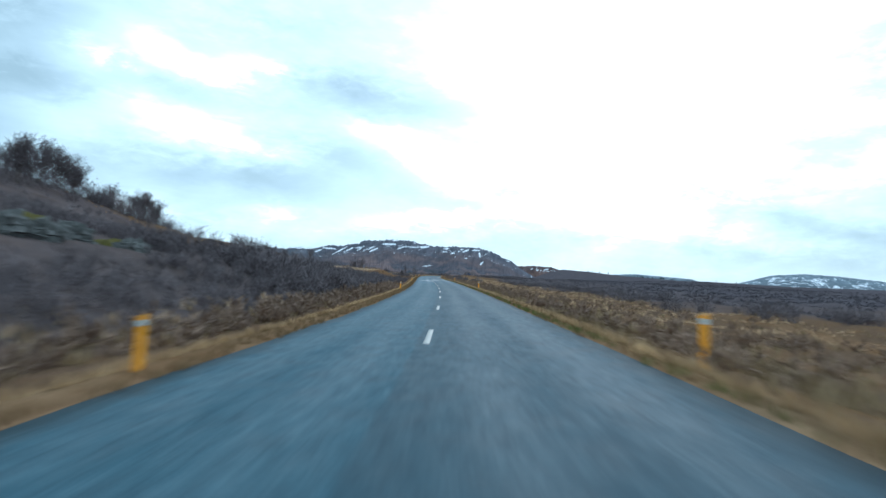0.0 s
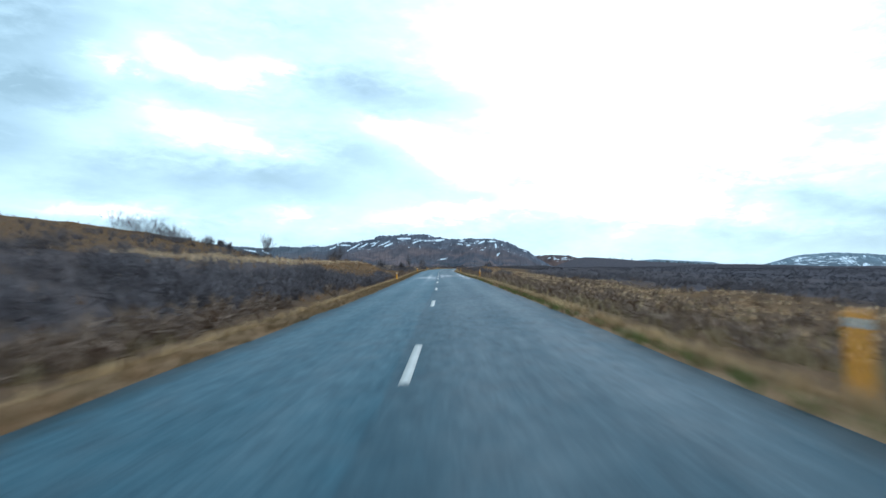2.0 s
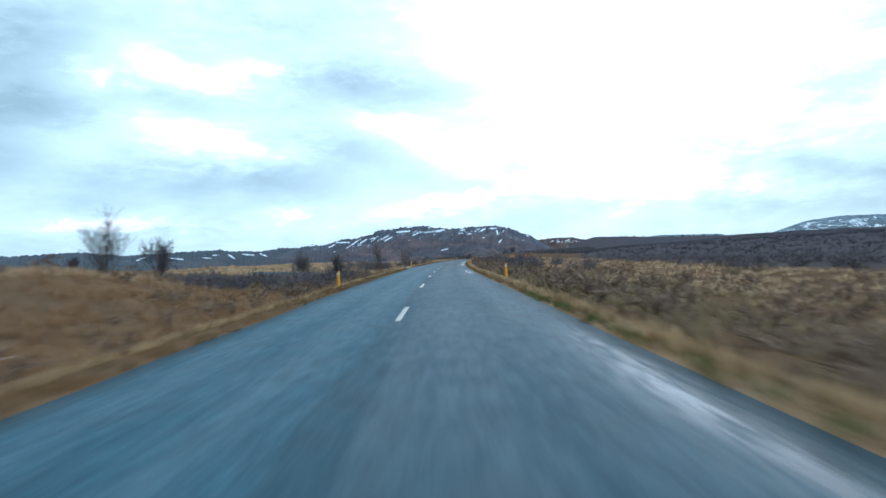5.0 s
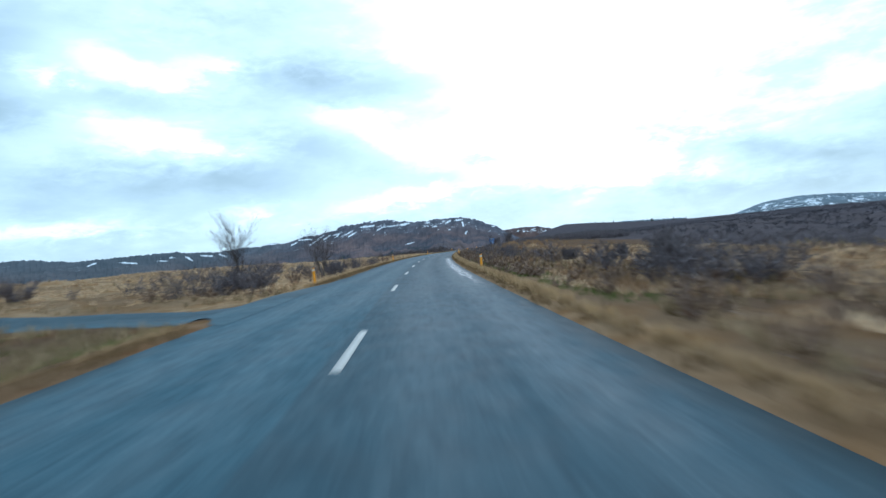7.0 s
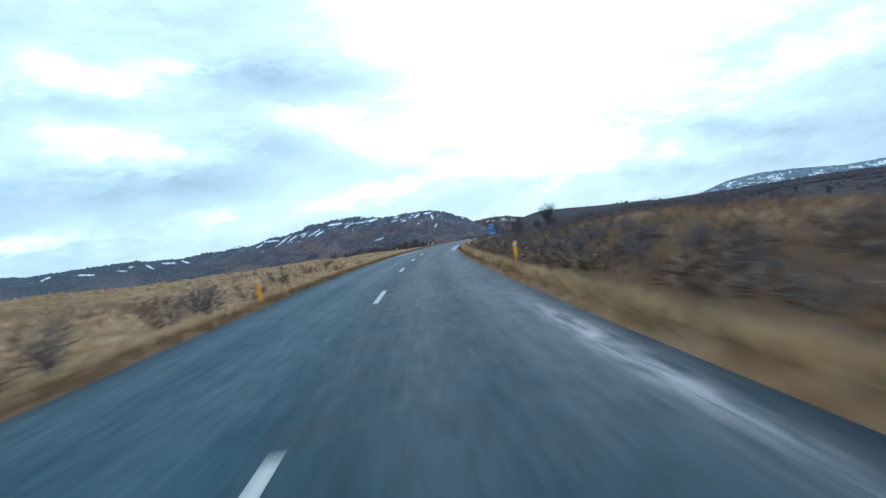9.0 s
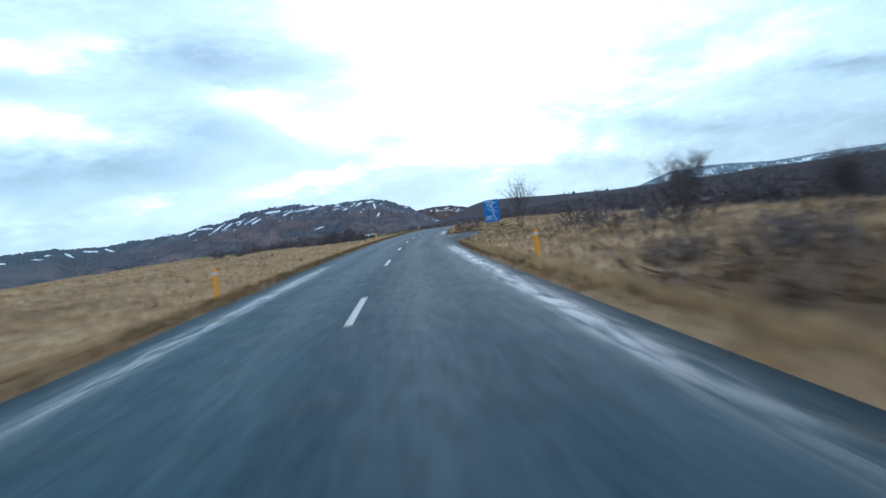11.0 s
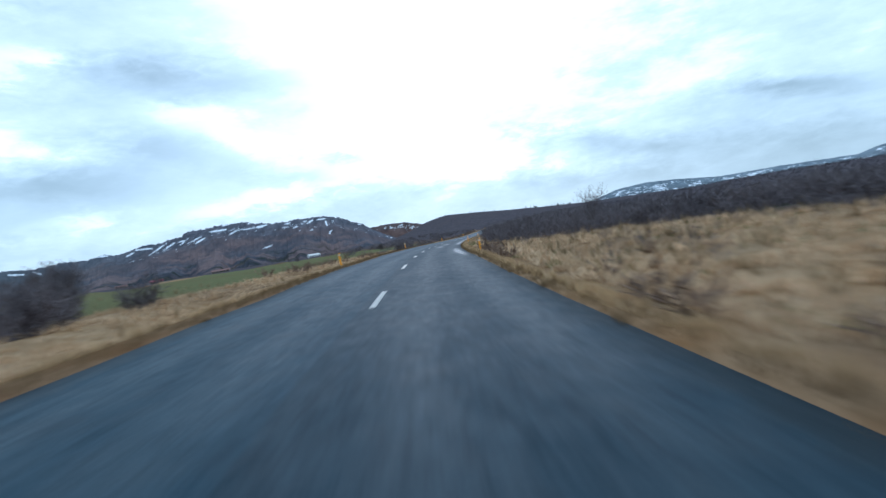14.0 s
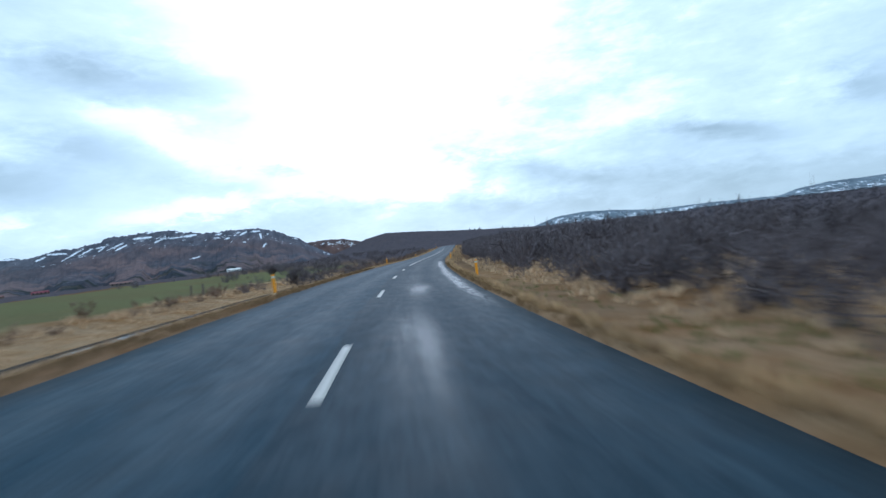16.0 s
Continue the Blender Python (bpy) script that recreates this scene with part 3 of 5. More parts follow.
def fast_mesh(name, verts, faces, mat, shade=False):
    """A mesh from arrays: verts (n, 3), faces (m, k)."""
    verts, faces = np.asarray(verts, np.float32), np.asarray(faces, np.int32)
    me = bpy.data.meshes.new(name)
    k = faces.shape[1]
    me.vertices.add(len(verts))
    me.vertices.foreach_set("co", verts.ravel())
    me.loops.add(faces.size)
    me.loops.foreach_set("vertex_index", faces.ravel())
    me.polygons.add(len(faces))
    me.polygons.foreach_set("loop_start", np.arange(0, faces.size, k, dtype=np.int32))
    me.update(calc_edges=True)
    me.validate()
    if shade:
        me.polygons.foreach_set("use_smooth", np.ones(len(me.polygons), bool))
    me.materials.append(mat)
    return me


def grid_faces(rows, cols):
    i = np.arange(rows - 1)[:, None] * cols + np.arange(cols - 1)[None, :]
    i = i.ravel()
    return np.stack([i, i + 1, i + cols + 1, i + cols], 1)


def part(name, bm, mat, parent, label=""):
    me = bpy.data.meshes.new(name)
    bm.to_mesh(me)
    bm.free()
    me.materials.append(mat)
    ob = new(name, me)
    ob.parent = parent
    return tagged(ob, label)


def box_bm(x0, y0, z0, x1, y1, z1, bevel=0.0):
    bm = bmesh.new()
    bmesh.ops.create_cube(bm, size=1.0, matrix=Matrix.LocRotScale(((x0 + x1) / 2, (y0 + y1) / 2, (z0 + z1) / 2), None, (x1 - x0, y1 - y0, z1 - z0)))
    if bevel:
        bmesh.ops.bevel(bm, geom=bm.edges[:], offset=bevel, segments=2, affect="EDGES")
    return bm


# ---- ground ----
s_line = np.concatenate([-40 - np.geomspace(4, 900, 22)[::-1], np.arange(-40, 510, 1.5), np.arange(510, 840, 5.0), 840 + np.geomspace(6, 3900, 40)])
half = np.concatenate([[0, 1.5, 2.9], np.arange(3.2, 9, 0.35), np.arange(9, 30, 0.8), np.arange(30, 80, 2.5), np.geomspace(80, 4500, 46)])
l_line = np.concatenate([-half[:0:-1], half])
S, L = np.meshgrid(s_line, l_line, indexing="ij")
X, Y = plan(S, L)
Z = ground_z(S, L) - 0.10 * smooth(3.3, 2.9, np.abs(L)) - 0.07 * lay_by_mask(S, L + 0.9) - 0.07 * side_mask(S, L) * smooth(1.0, -0.5, np.abs(S - side_line(L)) - side_half(L) + 0.6)
ground = new("ground", fast_mesh("ground", np.stack([X, Y, Z], -1).reshape(-1, 3), grid_faces(len(s_line), len(l_line)), M_GROUND, True))
tagged(ground, "rough moorland ground with straw grass and dark heath", "ground", kind="structure")
aL = np.abs(L)
wob = wobble(X, Y, 26, 7) * 0.5 + wobble(X, Y, 9, 8) * 0.35


def cover_at(s, l, w):
    """Straw, green and heath shares of the ground cover."""
    al = np.abs(l)
    x, y = plan(s, l)
    drift = 14 * wobble(x, y, 85, 95) * smooth(16, 45, al)
    verge = np.where(l > 0, smooth(4.15, 3.85, al), smooth(4.5, 4.25, al))
    left_field = smooth(204, 209, s) * smooth(520, 480, s) * (l < 0)
    right_field = smooth(296, 315, s) * smooth(500, 460, s) * (l > 0) * smooth(19, 13.5, al + 1.5 * w)
    mound = smooth(228, 246, s) * smooth(315, 296, s) * (l > 0) * smooth(19, 15, al) * np.maximum(smooth(9.2, 11.2, al + w), 0.35 * smooth(4.4, 6, al)) * 0.95
    hollow = smooth(168, 186, s) * smooth(262, 244, s) * (l > 0) * smooth(10.5, 14, al + 1.5 * w) * smooth(29, 23, al + 2.5 * w) * 0.85
    mound = np.maximum(np.maximum(mound, hollow), 0.65 * smooth(168, 184, s) * smooth(240, 228, s) * (l > 0) * smooth(9, 6.5, al))
    terrace = smooth(70, 100, s) * smooth(185, 165, s) * (l < 0) * smooth(34, 22, al)
    brow = smooth(110, 140, s) * smooth(270, 230, s) * (l < 0) * smooth(28, 40, al) * 0.6
    banded = wobble(l, s * 0.22, 8.5, 77) + 0.5 * w
    moor_straw = smooth(245, 225, s) * (l > 0) * smooth(9, 12.5, al + 1.2 * w) * smooth(30, 24, al + 2 * w) * (0.35 + 0.6 * smooth(-0.2, 0.45, banded))
    mound = np.maximum(mound, moor_straw)
    patches = np.maximum(np.maximum(np.maximum(left_field, right_field), terrace), np.maximum(mound, brow))
    straw = np.clip(verge + patches * (0.95 + 0.3 * w) + 0.14 * w, 0, 1) * smooth(690, 600, s)
    straw = np.where(l < 0, straw * (1 - smooth(90, 150, al)), straw * (1 - 0.8 * smooth(80, 200, al)))
    wet = smooth(376, 384, s) * smooth(428, 418, s) * (l > 0) * smooth(4.1, 4.3, l) * smooth(5.3, 4.8, l + 0.4 * w)
    straw = straw * (1 - 0.45 * wet * smooth(-0.2, 0.5, w))
    lay = smooth(2.4, 0.8, l - lay_by_edge(s)) * (l > 0) * smooth(314, 320, s) * smooth(360, 356, s)
    straw = straw * (1 - 0.6 * lay)
    green = smooth(385, 400, s) * smooth(560, 520, s) * (l < 0) * smooth(13, 15, al + 1.5 * w) * smooth(48, 44, al + 2 * w) * smooth(14, 24, al + (s - 385) * 0.4)
    green = np.maximum(green, 0.4 * smooth(3.2, 3.3, al) * smooth(3.65, 3.4, al) * (l > 0) * smooth(-0.2, 0.5, w))
    green = np.maximum(green, 0.35 * lay)
    heath = np.clip(1 - straw, 0, 1) * smooth(4.0, 4.4, al)
    plain_scrub = np.maximum(smooth(296, 310, s) * smooth(14, 19, al + 1.5 * w), smooth(40, 90, s) * smooth(25, 32, al + 2.5 * w)) * (l > 0)
    lee = np.maximum(smooth(80, 70, s) * smooth(-7, -10, l), smooth(116, 104, s) * smooth(-5.5, -7, l) * smooth(-17, -13, l + 2 * w))
    wood = np.maximum(smooth(48, 85, al + 10 * w + drift) * np.where(l > 0, 1.0, smooth(150, 260, s) * smooth(96, 125, al + drift)), smooth(520, 600, s) * np.maximum(smooth(4.5, 7, al), smooth(800, 830, s)))
    return straw, green, heath, np.maximum(np.maximum(wood, 0.75 * lee), 0.9 * plain_scrub)


st, gr, he, wd = cover_at(S, L, wob)
col = ground.data.color_attributes.new("cover", "FLOAT_COLOR", "POINT")
col.data.foreach_set("color", np.stack([st, gr, he, wd], -1).astype(np.float32).ravel())

tone = np.maximum(smooth(215, 190, S) * (L < 0) * smooth(60, 85, S), 0.3 * smooth(5.2, 4.6, aL))
tone = np.maximum(tone, smooth(310, 290, S) * (L > 0) * smooth(4.6, 5.6, aL) * (1 - 0.5 * smooth(175, 200, S)))
tone = np.maximum(tone, smooth(352, 355, S) * smooth(385, 370, S) * (L > 0) * smooth(7.5, 6, aL) * 0.9)
tone = tone * (1 - 0.75 * smooth(78, 92, S) * smooth(175, 160, S) * (L < 0) * smooth(12.6, 13.6, aL) * smooth(36, 28, aL))
tone = np.maximum(tone, 0.5 * smooth(3.75, 3.55, aL))
tone = np.maximum(tone, 0.95 * smooth(4.05, 3.85, aL) * (L < 0))
tone = np.maximum(tone, 0.55 * smooth(384, 400, S) * smooth(470, 440, S) * (L > 0) * smooth(14, 6, aL))
tn = ground.data.attributes.new("tone", "FLOAT", "POINT")
tn.data.foreach_set("value", tone.astype(np.float32).ravel())

# ---- road ----
road = tagged(new("road"), "wet dark asphalt country road with worn wheel tracks", "road", kind="structure")


def strip(name, s_values, left, right, cols, lift, mat, parent, drop=0.12):
    """A slab of asphalt between two offsets that may vary along the road."""
    s_values = np.asarray(s_values, float)
    lf, rt = np.broadcast_to(left, s_values.shape), np.broadcast_to(right, s_values.shape)
    u = np.linspace(0, 1, cols)
    l = lf[:, None] * (1 - u) + rt[:, None] * u
    s = np.repeat(s_values[:, None], cols, 1)
    x, y = plan(s, l)
    z = road_z(s) + road_bank(s) * l + lift - 0.012 * np.abs(np.clip(l / 3.3, -1, 1)) ** 3
    if name == "lay_by":
        z = np.where(l > 3.3, ground_z(s, l) - 0.012, z)
    co = np.stack([x, y, z], -1)
    co = np.concatenate([co[:, :1] + [0, 0, -drop], co, co[:, -1:] + [0, 0, -drop]], 1)
    l = np.concatenate([l[:, :1], l, l[:, -1:]], 1)
    s = np.concatenate([s[:, :1], s, s[:, -1:]], 1)
    f = grid_faces(len(s_values), cols + 2)
    me = fast_mesh(name, co.reshape(-1, 3), f, mat, True)
    uv = me.uv_layers.new(name="lane")
    idx = np.empty(len(me.loops), np.int32)
    me.loops.foreach_get("vertex_index", idx)
    uv.data.foreach_set("uv", np.stack([l.ravel()[idx], s.ravel()[idx]], -1).astype(np.float32).ravel())
    ob = new(name, me)
    ob.parent = parent
    return ob


s_road = np.concatenate([np.arange(-150, 560, 2.0), np.arange(560, 836, 4.0)])
edge_wave = 0.06 * np.sin(s_road * 0.7) + 0.05 * np.sin(s_road * 0.23 + 1) + 0.03 * np.sin(s_road * 2.9)
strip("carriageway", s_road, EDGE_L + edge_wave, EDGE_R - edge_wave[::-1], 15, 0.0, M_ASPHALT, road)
s_lay = np.arange(321, 353, 0.5)
strip("lay_by", s_lay, EDGE_R - 0.12, np.maximum(lay_by_edge(s_lay) + 0.03 * np.sin(s_lay * 1.7), EDGE_R - 0.05), 8, -0.006, M_LAYBY, road)

# side road
l_side = -np.concatenate([np.arange(3.0, 8, 0.4), np.arange(8, 27, 2.0)])
rows_side = []
for l in l_side:
    h = float(side_half(l))
    m = float(side_line(l))
    rows_side.append([(m + h * u, l) for u in np.linspace(-1, 1, 9)])
ss = np.array(rows_side)
sx, sy = plan(ss[..., 0], ss[..., 1])
sz = ground_z(ss[..., 0], ss[..., 1]) + 0.016 * smooth(-6.0, -3.6, ss[..., 1]) - 0.02 * smooth(-3.25, -3.05, ss[..., 1])
me = fast_mesh("side_road_surface", np.stack([sx, sy, sz], -1).reshape(-1, 3), grid_faces(len(l_side), 9)[:, ::-1], M_ASPHALT, True)
uv = me.uv_layers.new(name="lane")
idx = np.empty(len(me.loops), np.int32)
me.loops.foreach_get("vertex_index", idx)
uv.data.foreach_set("uv", np.stack([(ss[..., 0] - side_line(ss[..., 1])).ravel()[idx] * 0.3, 206 - ss[..., 1].ravel()[idx] * 0.5], -1).astype(np.float32).ravel())
ob = new("side_road", me)
tagged(ob, "narrow wet asphalt side road that leaves the main road", "road", kind="structure")

# centre line: dashes, then a long unbroken stretch
def marking(name, s0, s1, half_width, n):
    strip(name, np.linspace(s0, s1, n), -half_width, half_width, 2, 0.006, M_PAINT, road, 0.004)


for k in range(-3, 39):
    a = 11.03 + SPACING * k
    marking("lane_marking", a, a + 3.1, 0.06, 4)
marking("lane_marking", 11.03 + SPACING * 39, 610, 0.06, 60)

# ---- mountains ----
def ridge(name, label, azs, els, radius, depth, mat, seed, foot, rough=1.0, snow=(), per_degree=9, rows=84):
    """A range whose skyline stands at the given azimuths and elevations; snow: drifts as (azimuth, elevation) from, to, half width, in degrees."""
    a = np.linspace(azs[0], azs[-1], max(60, int(abs(azs[0] - azs[-1]) * per_degree)))
    e = np.interp(a, azs[::-1], els[::-1])
    d = np.linspace(0, 1, rows)
    A, Dd = np.meshgrid(a, d, indexing="ij")
    r = radius - depth * (1 - np.minimum(Dd / 0.8, 1)) + (Dd > 0.8) * (Dd - 0.8) * depth
    top = np.tan(np.radians(e))[:, None] * radius
    u = np.minimum(Dd / 0.8, 1)
    prof = 0.62 * u ** 1.5 + 0.26 * smooth(0.42, 0.98, u) + 0.12 * smooth(0.86, 1.0, u)
    prof = np.where(Dd > 0.8, 1 - (Dd - 0.8) * 1.6, prof)
    x, y = -np.sin(np.radians(A)) * r, np.cos(np.radians(A)) * r
    spur = wobble(A * 60, Dd * 260, 300, seed) * 0.10 + (0.5 - np.abs(wobble(A * 60, Dd * 110, 150, seed + 1))) * 0.06 + (0.5 - np.abs(wobble(A * 60 + Dd * 50, Dd * 140, 60, seed + 2))) * 0.015
    mask = np.sin(np.clip(u, 0, 1) * math.pi) ** 0.7
    crag = wobble(A * 60, Dd * 200, 30, seed + 3) * 0.014 + wobble(A * 60, Dd * 200, 13, seed + 4) * 0.008
    z = foot + (top - foot) * (prof + spur * mask * rough + crag * rough * smooth(0.2, 0.8, u))
    me = fast_mesh(name, np.stack([x, y, z], -1).reshape(-1, 3), grid_faces(len(a), len(d))[:, ::-1], mat, True)
    share = me.attributes.new("rise", "FLOAT", "POINT")
    share.data.foreach_set("value", np.clip((z - foot) / np.maximum(top - foot, 1), 0, 1).astype(np.float32).ravel())
    drift = np.zeros_like(z)
    up = np.degrees(np.arctan2(z, r)) + 0.03 * wobble(A * 60, Dd * 200, 11, seed + 6)
    side = A + 0.05 * wobble(A * 60, Dd * 200, 14, seed + 7)
    for a0, e0, a1, e1, w in snow:
        da, de = a1 - a0, e1 - e0
        k = np.clip(((side - a0) * da + (up - e0) * de) / (da * da + de * de), 0, 1)
        far = np.hypot(side - a0 - k * da, up - e0 - k * de)
        drift = np.maximum(drift, np.clip(1.5 - far / (w * (0.45 + 0.5 * np.sin(k * 3.0))), 0, 1))
    cover = me.attributes.new("drift", "FLOAT", "POINT")
    cover.data.foreach_set("value", drift.astype(np.float32).ravel())
    return tagged(new(name, me), label, "mountain", kind="structure")


# the main range's pale blue-grey has aerial haze worked into its rock colours
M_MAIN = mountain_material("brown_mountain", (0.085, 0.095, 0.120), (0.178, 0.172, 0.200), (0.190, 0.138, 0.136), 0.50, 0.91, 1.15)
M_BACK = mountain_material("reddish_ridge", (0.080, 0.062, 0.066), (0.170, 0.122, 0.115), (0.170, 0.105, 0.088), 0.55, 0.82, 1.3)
# haze blue is painted into the farthest ranges' rock
M_FARM = mountain_material("haze_blue_mountain", (0.15, 0.19, 0.23), (0.26, 0.31, 0.35), (0.18, 0.21, 0.24), 0.0, 0.84, 2.2)
west_drifts = ((13.6, 2.6, 13.0, 2.88, 0.07), (12.9, 3.04, 11.6, 3.0, 0.07), (11.9, 2.48, 10.6, 3.25, 0.07), (10.9, 2.71, 10.0, 3.18, 0.06), (9.8, 3.19, 9.0, 3.3, 0.06), (9.6, 2.93, 8.8, 3.48, 0.05), (9.0, 2.95, 7.8, 3.46, 0.06), (8.4, 2.88, 7.6, 3.26, 0.07),
               (15.7, 2.92, 14.8, 2.9, 0.06), (19.8, 2.46, 19.1, 2.15, 0.06), (21.3, 2.49, 20.3, 2.34, 0.06), (22.5, 2.54, 21.9, 2.1, 0.06), (23.8, 2.49, 23.3, 2.57, 0.06), (24.6, 2.36, 23.9, 2.26, 0.05), (27.5, 2.5, 26.2, 2.3, 0.06), (29.8, 2.4, 29.2, 2.6, 0.06))
crest_drifts = ((7.2, 3.7, 5.8, 3.74, 0.09), (5.2, 3.52, 3.6, 3.51, 0.06), (3.6, 3.51, 2.6, 3.61, 0.10), (6.3, 4.02, 5.5, 4.1, 0.05), (1.1, 3.45, 0.6, 3.51, 0.06), (1.2, 3.23, 0.8, 3.16, 0.05), (0.4, 3.02, 0, 3.1, 0.06), (-0.5, 3.43, -0.8, 3.48, 0.06),
                (-0.8, 3.23, -1.4, 3.49, 0.10), (-1, 2.6, -1.2, 2.62, 0.06), (-1.7, 3.45, -2.4, 3.43, 0.07), (-2.4, 3.2, -2.5, 2.77, 0.08), (-2.5, 2, -2.8, 2.31, 0.07), (3.1, 1.66, 2.3, 1.79, 0.05), (4.1, 4, 3.9, 3.85, 0.06), (-5, 2.55, -5.4, 2.45, 0.05))
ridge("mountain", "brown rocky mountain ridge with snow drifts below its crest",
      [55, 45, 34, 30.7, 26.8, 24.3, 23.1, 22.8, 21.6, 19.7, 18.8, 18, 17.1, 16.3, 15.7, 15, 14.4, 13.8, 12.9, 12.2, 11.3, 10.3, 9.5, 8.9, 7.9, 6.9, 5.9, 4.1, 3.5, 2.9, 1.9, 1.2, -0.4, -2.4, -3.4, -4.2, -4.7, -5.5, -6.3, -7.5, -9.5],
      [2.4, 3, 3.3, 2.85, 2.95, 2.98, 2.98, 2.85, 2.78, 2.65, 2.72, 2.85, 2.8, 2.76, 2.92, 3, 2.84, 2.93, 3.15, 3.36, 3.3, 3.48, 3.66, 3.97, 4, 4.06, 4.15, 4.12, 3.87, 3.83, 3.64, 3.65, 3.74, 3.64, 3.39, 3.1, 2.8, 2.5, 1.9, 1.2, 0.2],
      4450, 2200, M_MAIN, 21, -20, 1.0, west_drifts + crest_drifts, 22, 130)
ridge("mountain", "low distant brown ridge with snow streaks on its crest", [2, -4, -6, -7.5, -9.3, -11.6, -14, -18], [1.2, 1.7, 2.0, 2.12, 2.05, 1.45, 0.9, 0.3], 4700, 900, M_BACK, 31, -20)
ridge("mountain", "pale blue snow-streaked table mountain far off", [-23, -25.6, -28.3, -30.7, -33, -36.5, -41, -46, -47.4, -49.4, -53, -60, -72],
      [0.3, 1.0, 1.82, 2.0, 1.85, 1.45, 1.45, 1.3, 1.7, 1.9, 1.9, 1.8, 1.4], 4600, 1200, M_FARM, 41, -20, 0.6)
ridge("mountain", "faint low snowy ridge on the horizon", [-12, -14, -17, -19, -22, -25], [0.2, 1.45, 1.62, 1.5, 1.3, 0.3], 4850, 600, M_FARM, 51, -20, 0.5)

# ---- roadside posts ----
def roadside(s, l, lift=0.0, turn=0.0):
    """A pose on the ground beside the road, turned to face the traffic."""
    x, y = plan(s, l)
    return pose(float(x), float(y), float(ground_z(s, l)) + lift, 0, 0, math.degrees(float(heading(s))) + turn)


def marker_post():
    """A flat yellow edge post with a bowed front, slanted top and reflectors."""
    thing = tagged(new("marker_post"), "yellow plastic road edge post with pale reflector band", "marker post", "posts along the road edges")
    bm = bmesh.new()
    n, w, d = 9, 0.062, 0.034
    ring = [(w * math.cos(a), -d * math.sin(a) * 1.3) for a in np.linspace(0, math.pi, n)] + [(-w, 0.012), (w, 0.012)]
    levels = [(-0.35, 1.0), (0.0, 1.0), (0.60, 1.0), (0.72, 1.0), (0.80, 0.92)]
    loops = []
    for z, k in levels:
        loops.append([bm.verts.new((x * k, y * k, z + (0.03 * (x / w) if z > 0.75 else 0.0))) for x, y in ring])
    for a, b in zip(loops, loops[1:]):
        for i in range(len(ring)):
            j = (i + 1) % len(ring)
            bm.faces.new((a[i], a[j], b[j], b[i]))
    bm.faces.new(loops[-1])
    bm.faces.new(loops[0][::-1])
    bmesh.ops.recalc_face_normals(bm, faces=bm.faces[:])
    part("post", bm, M_YELLOW, thing)
    bm = bmesh.new()
    band = [(1.03 * w * math.cos(a), -1.36 * d * math.sin(a) - 0.0015) for a in np.linspace(0.15, math.pi - 0.15, n)]
    lo = [bm.verts.new((x, y, 0.655)) for x, y in band]
    hi = [bm.verts.new((x, y, 0.735)) for x, y in band]
    lo2 = [bm.verts.new((x * 0.9, y * 0.8, 0.655)) for x, y in band]
    hi2 = [bm.verts.new((x * 0.9, y * 0.8, 0.735)) for x, y in band]
    for a, b in ((lo, hi), (hi, hi2), (hi2, lo2), (lo2, lo)):
        for i in range(n - 1):
            bm.faces.new((a[i], a[i + 1], b[i + 1], b[i]))
    bmesh.ops.recalc_face_normals(bm, faces=bm.faces[:])
    part("reflector", bm, M_REFLECT, thing, "pale grey reflector band")
    return thing


post = marker_post()
POSTS = [(7.8, -3.82), (57.4, -3.84), (108.4, -3.92), (158.5, -3.95), (213.8, -4.45), (256.5, -3.98), (306, -3.98), (354, -4.35), (406.2, -4.2),
         (448.3, -4.18), (498, -3.95), (546, -3.95), (596, -3.95), (646, -3.95),
         (8.3, 4.12), (57.6, 3.9), (108.1, 3.98), (160, 4.0), (214.6, 3.94), (257.6, 4.15), (306.6, 4.3), (355.2, 4.02), (406.2, 3.92), (452.7, 3.95),
         (497, 3.95), (548, 3.95), (600, 3.95)]
rng = random.Random(5)
for i, (s, l) in enumerate(POSTS):
    m = roadside(s, l, -float(verge_lip(s, l))) @ pose(0, 0, 0, rng.uniform(-2, 2), rng.uniform(-2, 2), rng.uniform(-8, 8))
    if i == 0:
        post.matrix_world = m
    else:
        copy_thing(post, m)


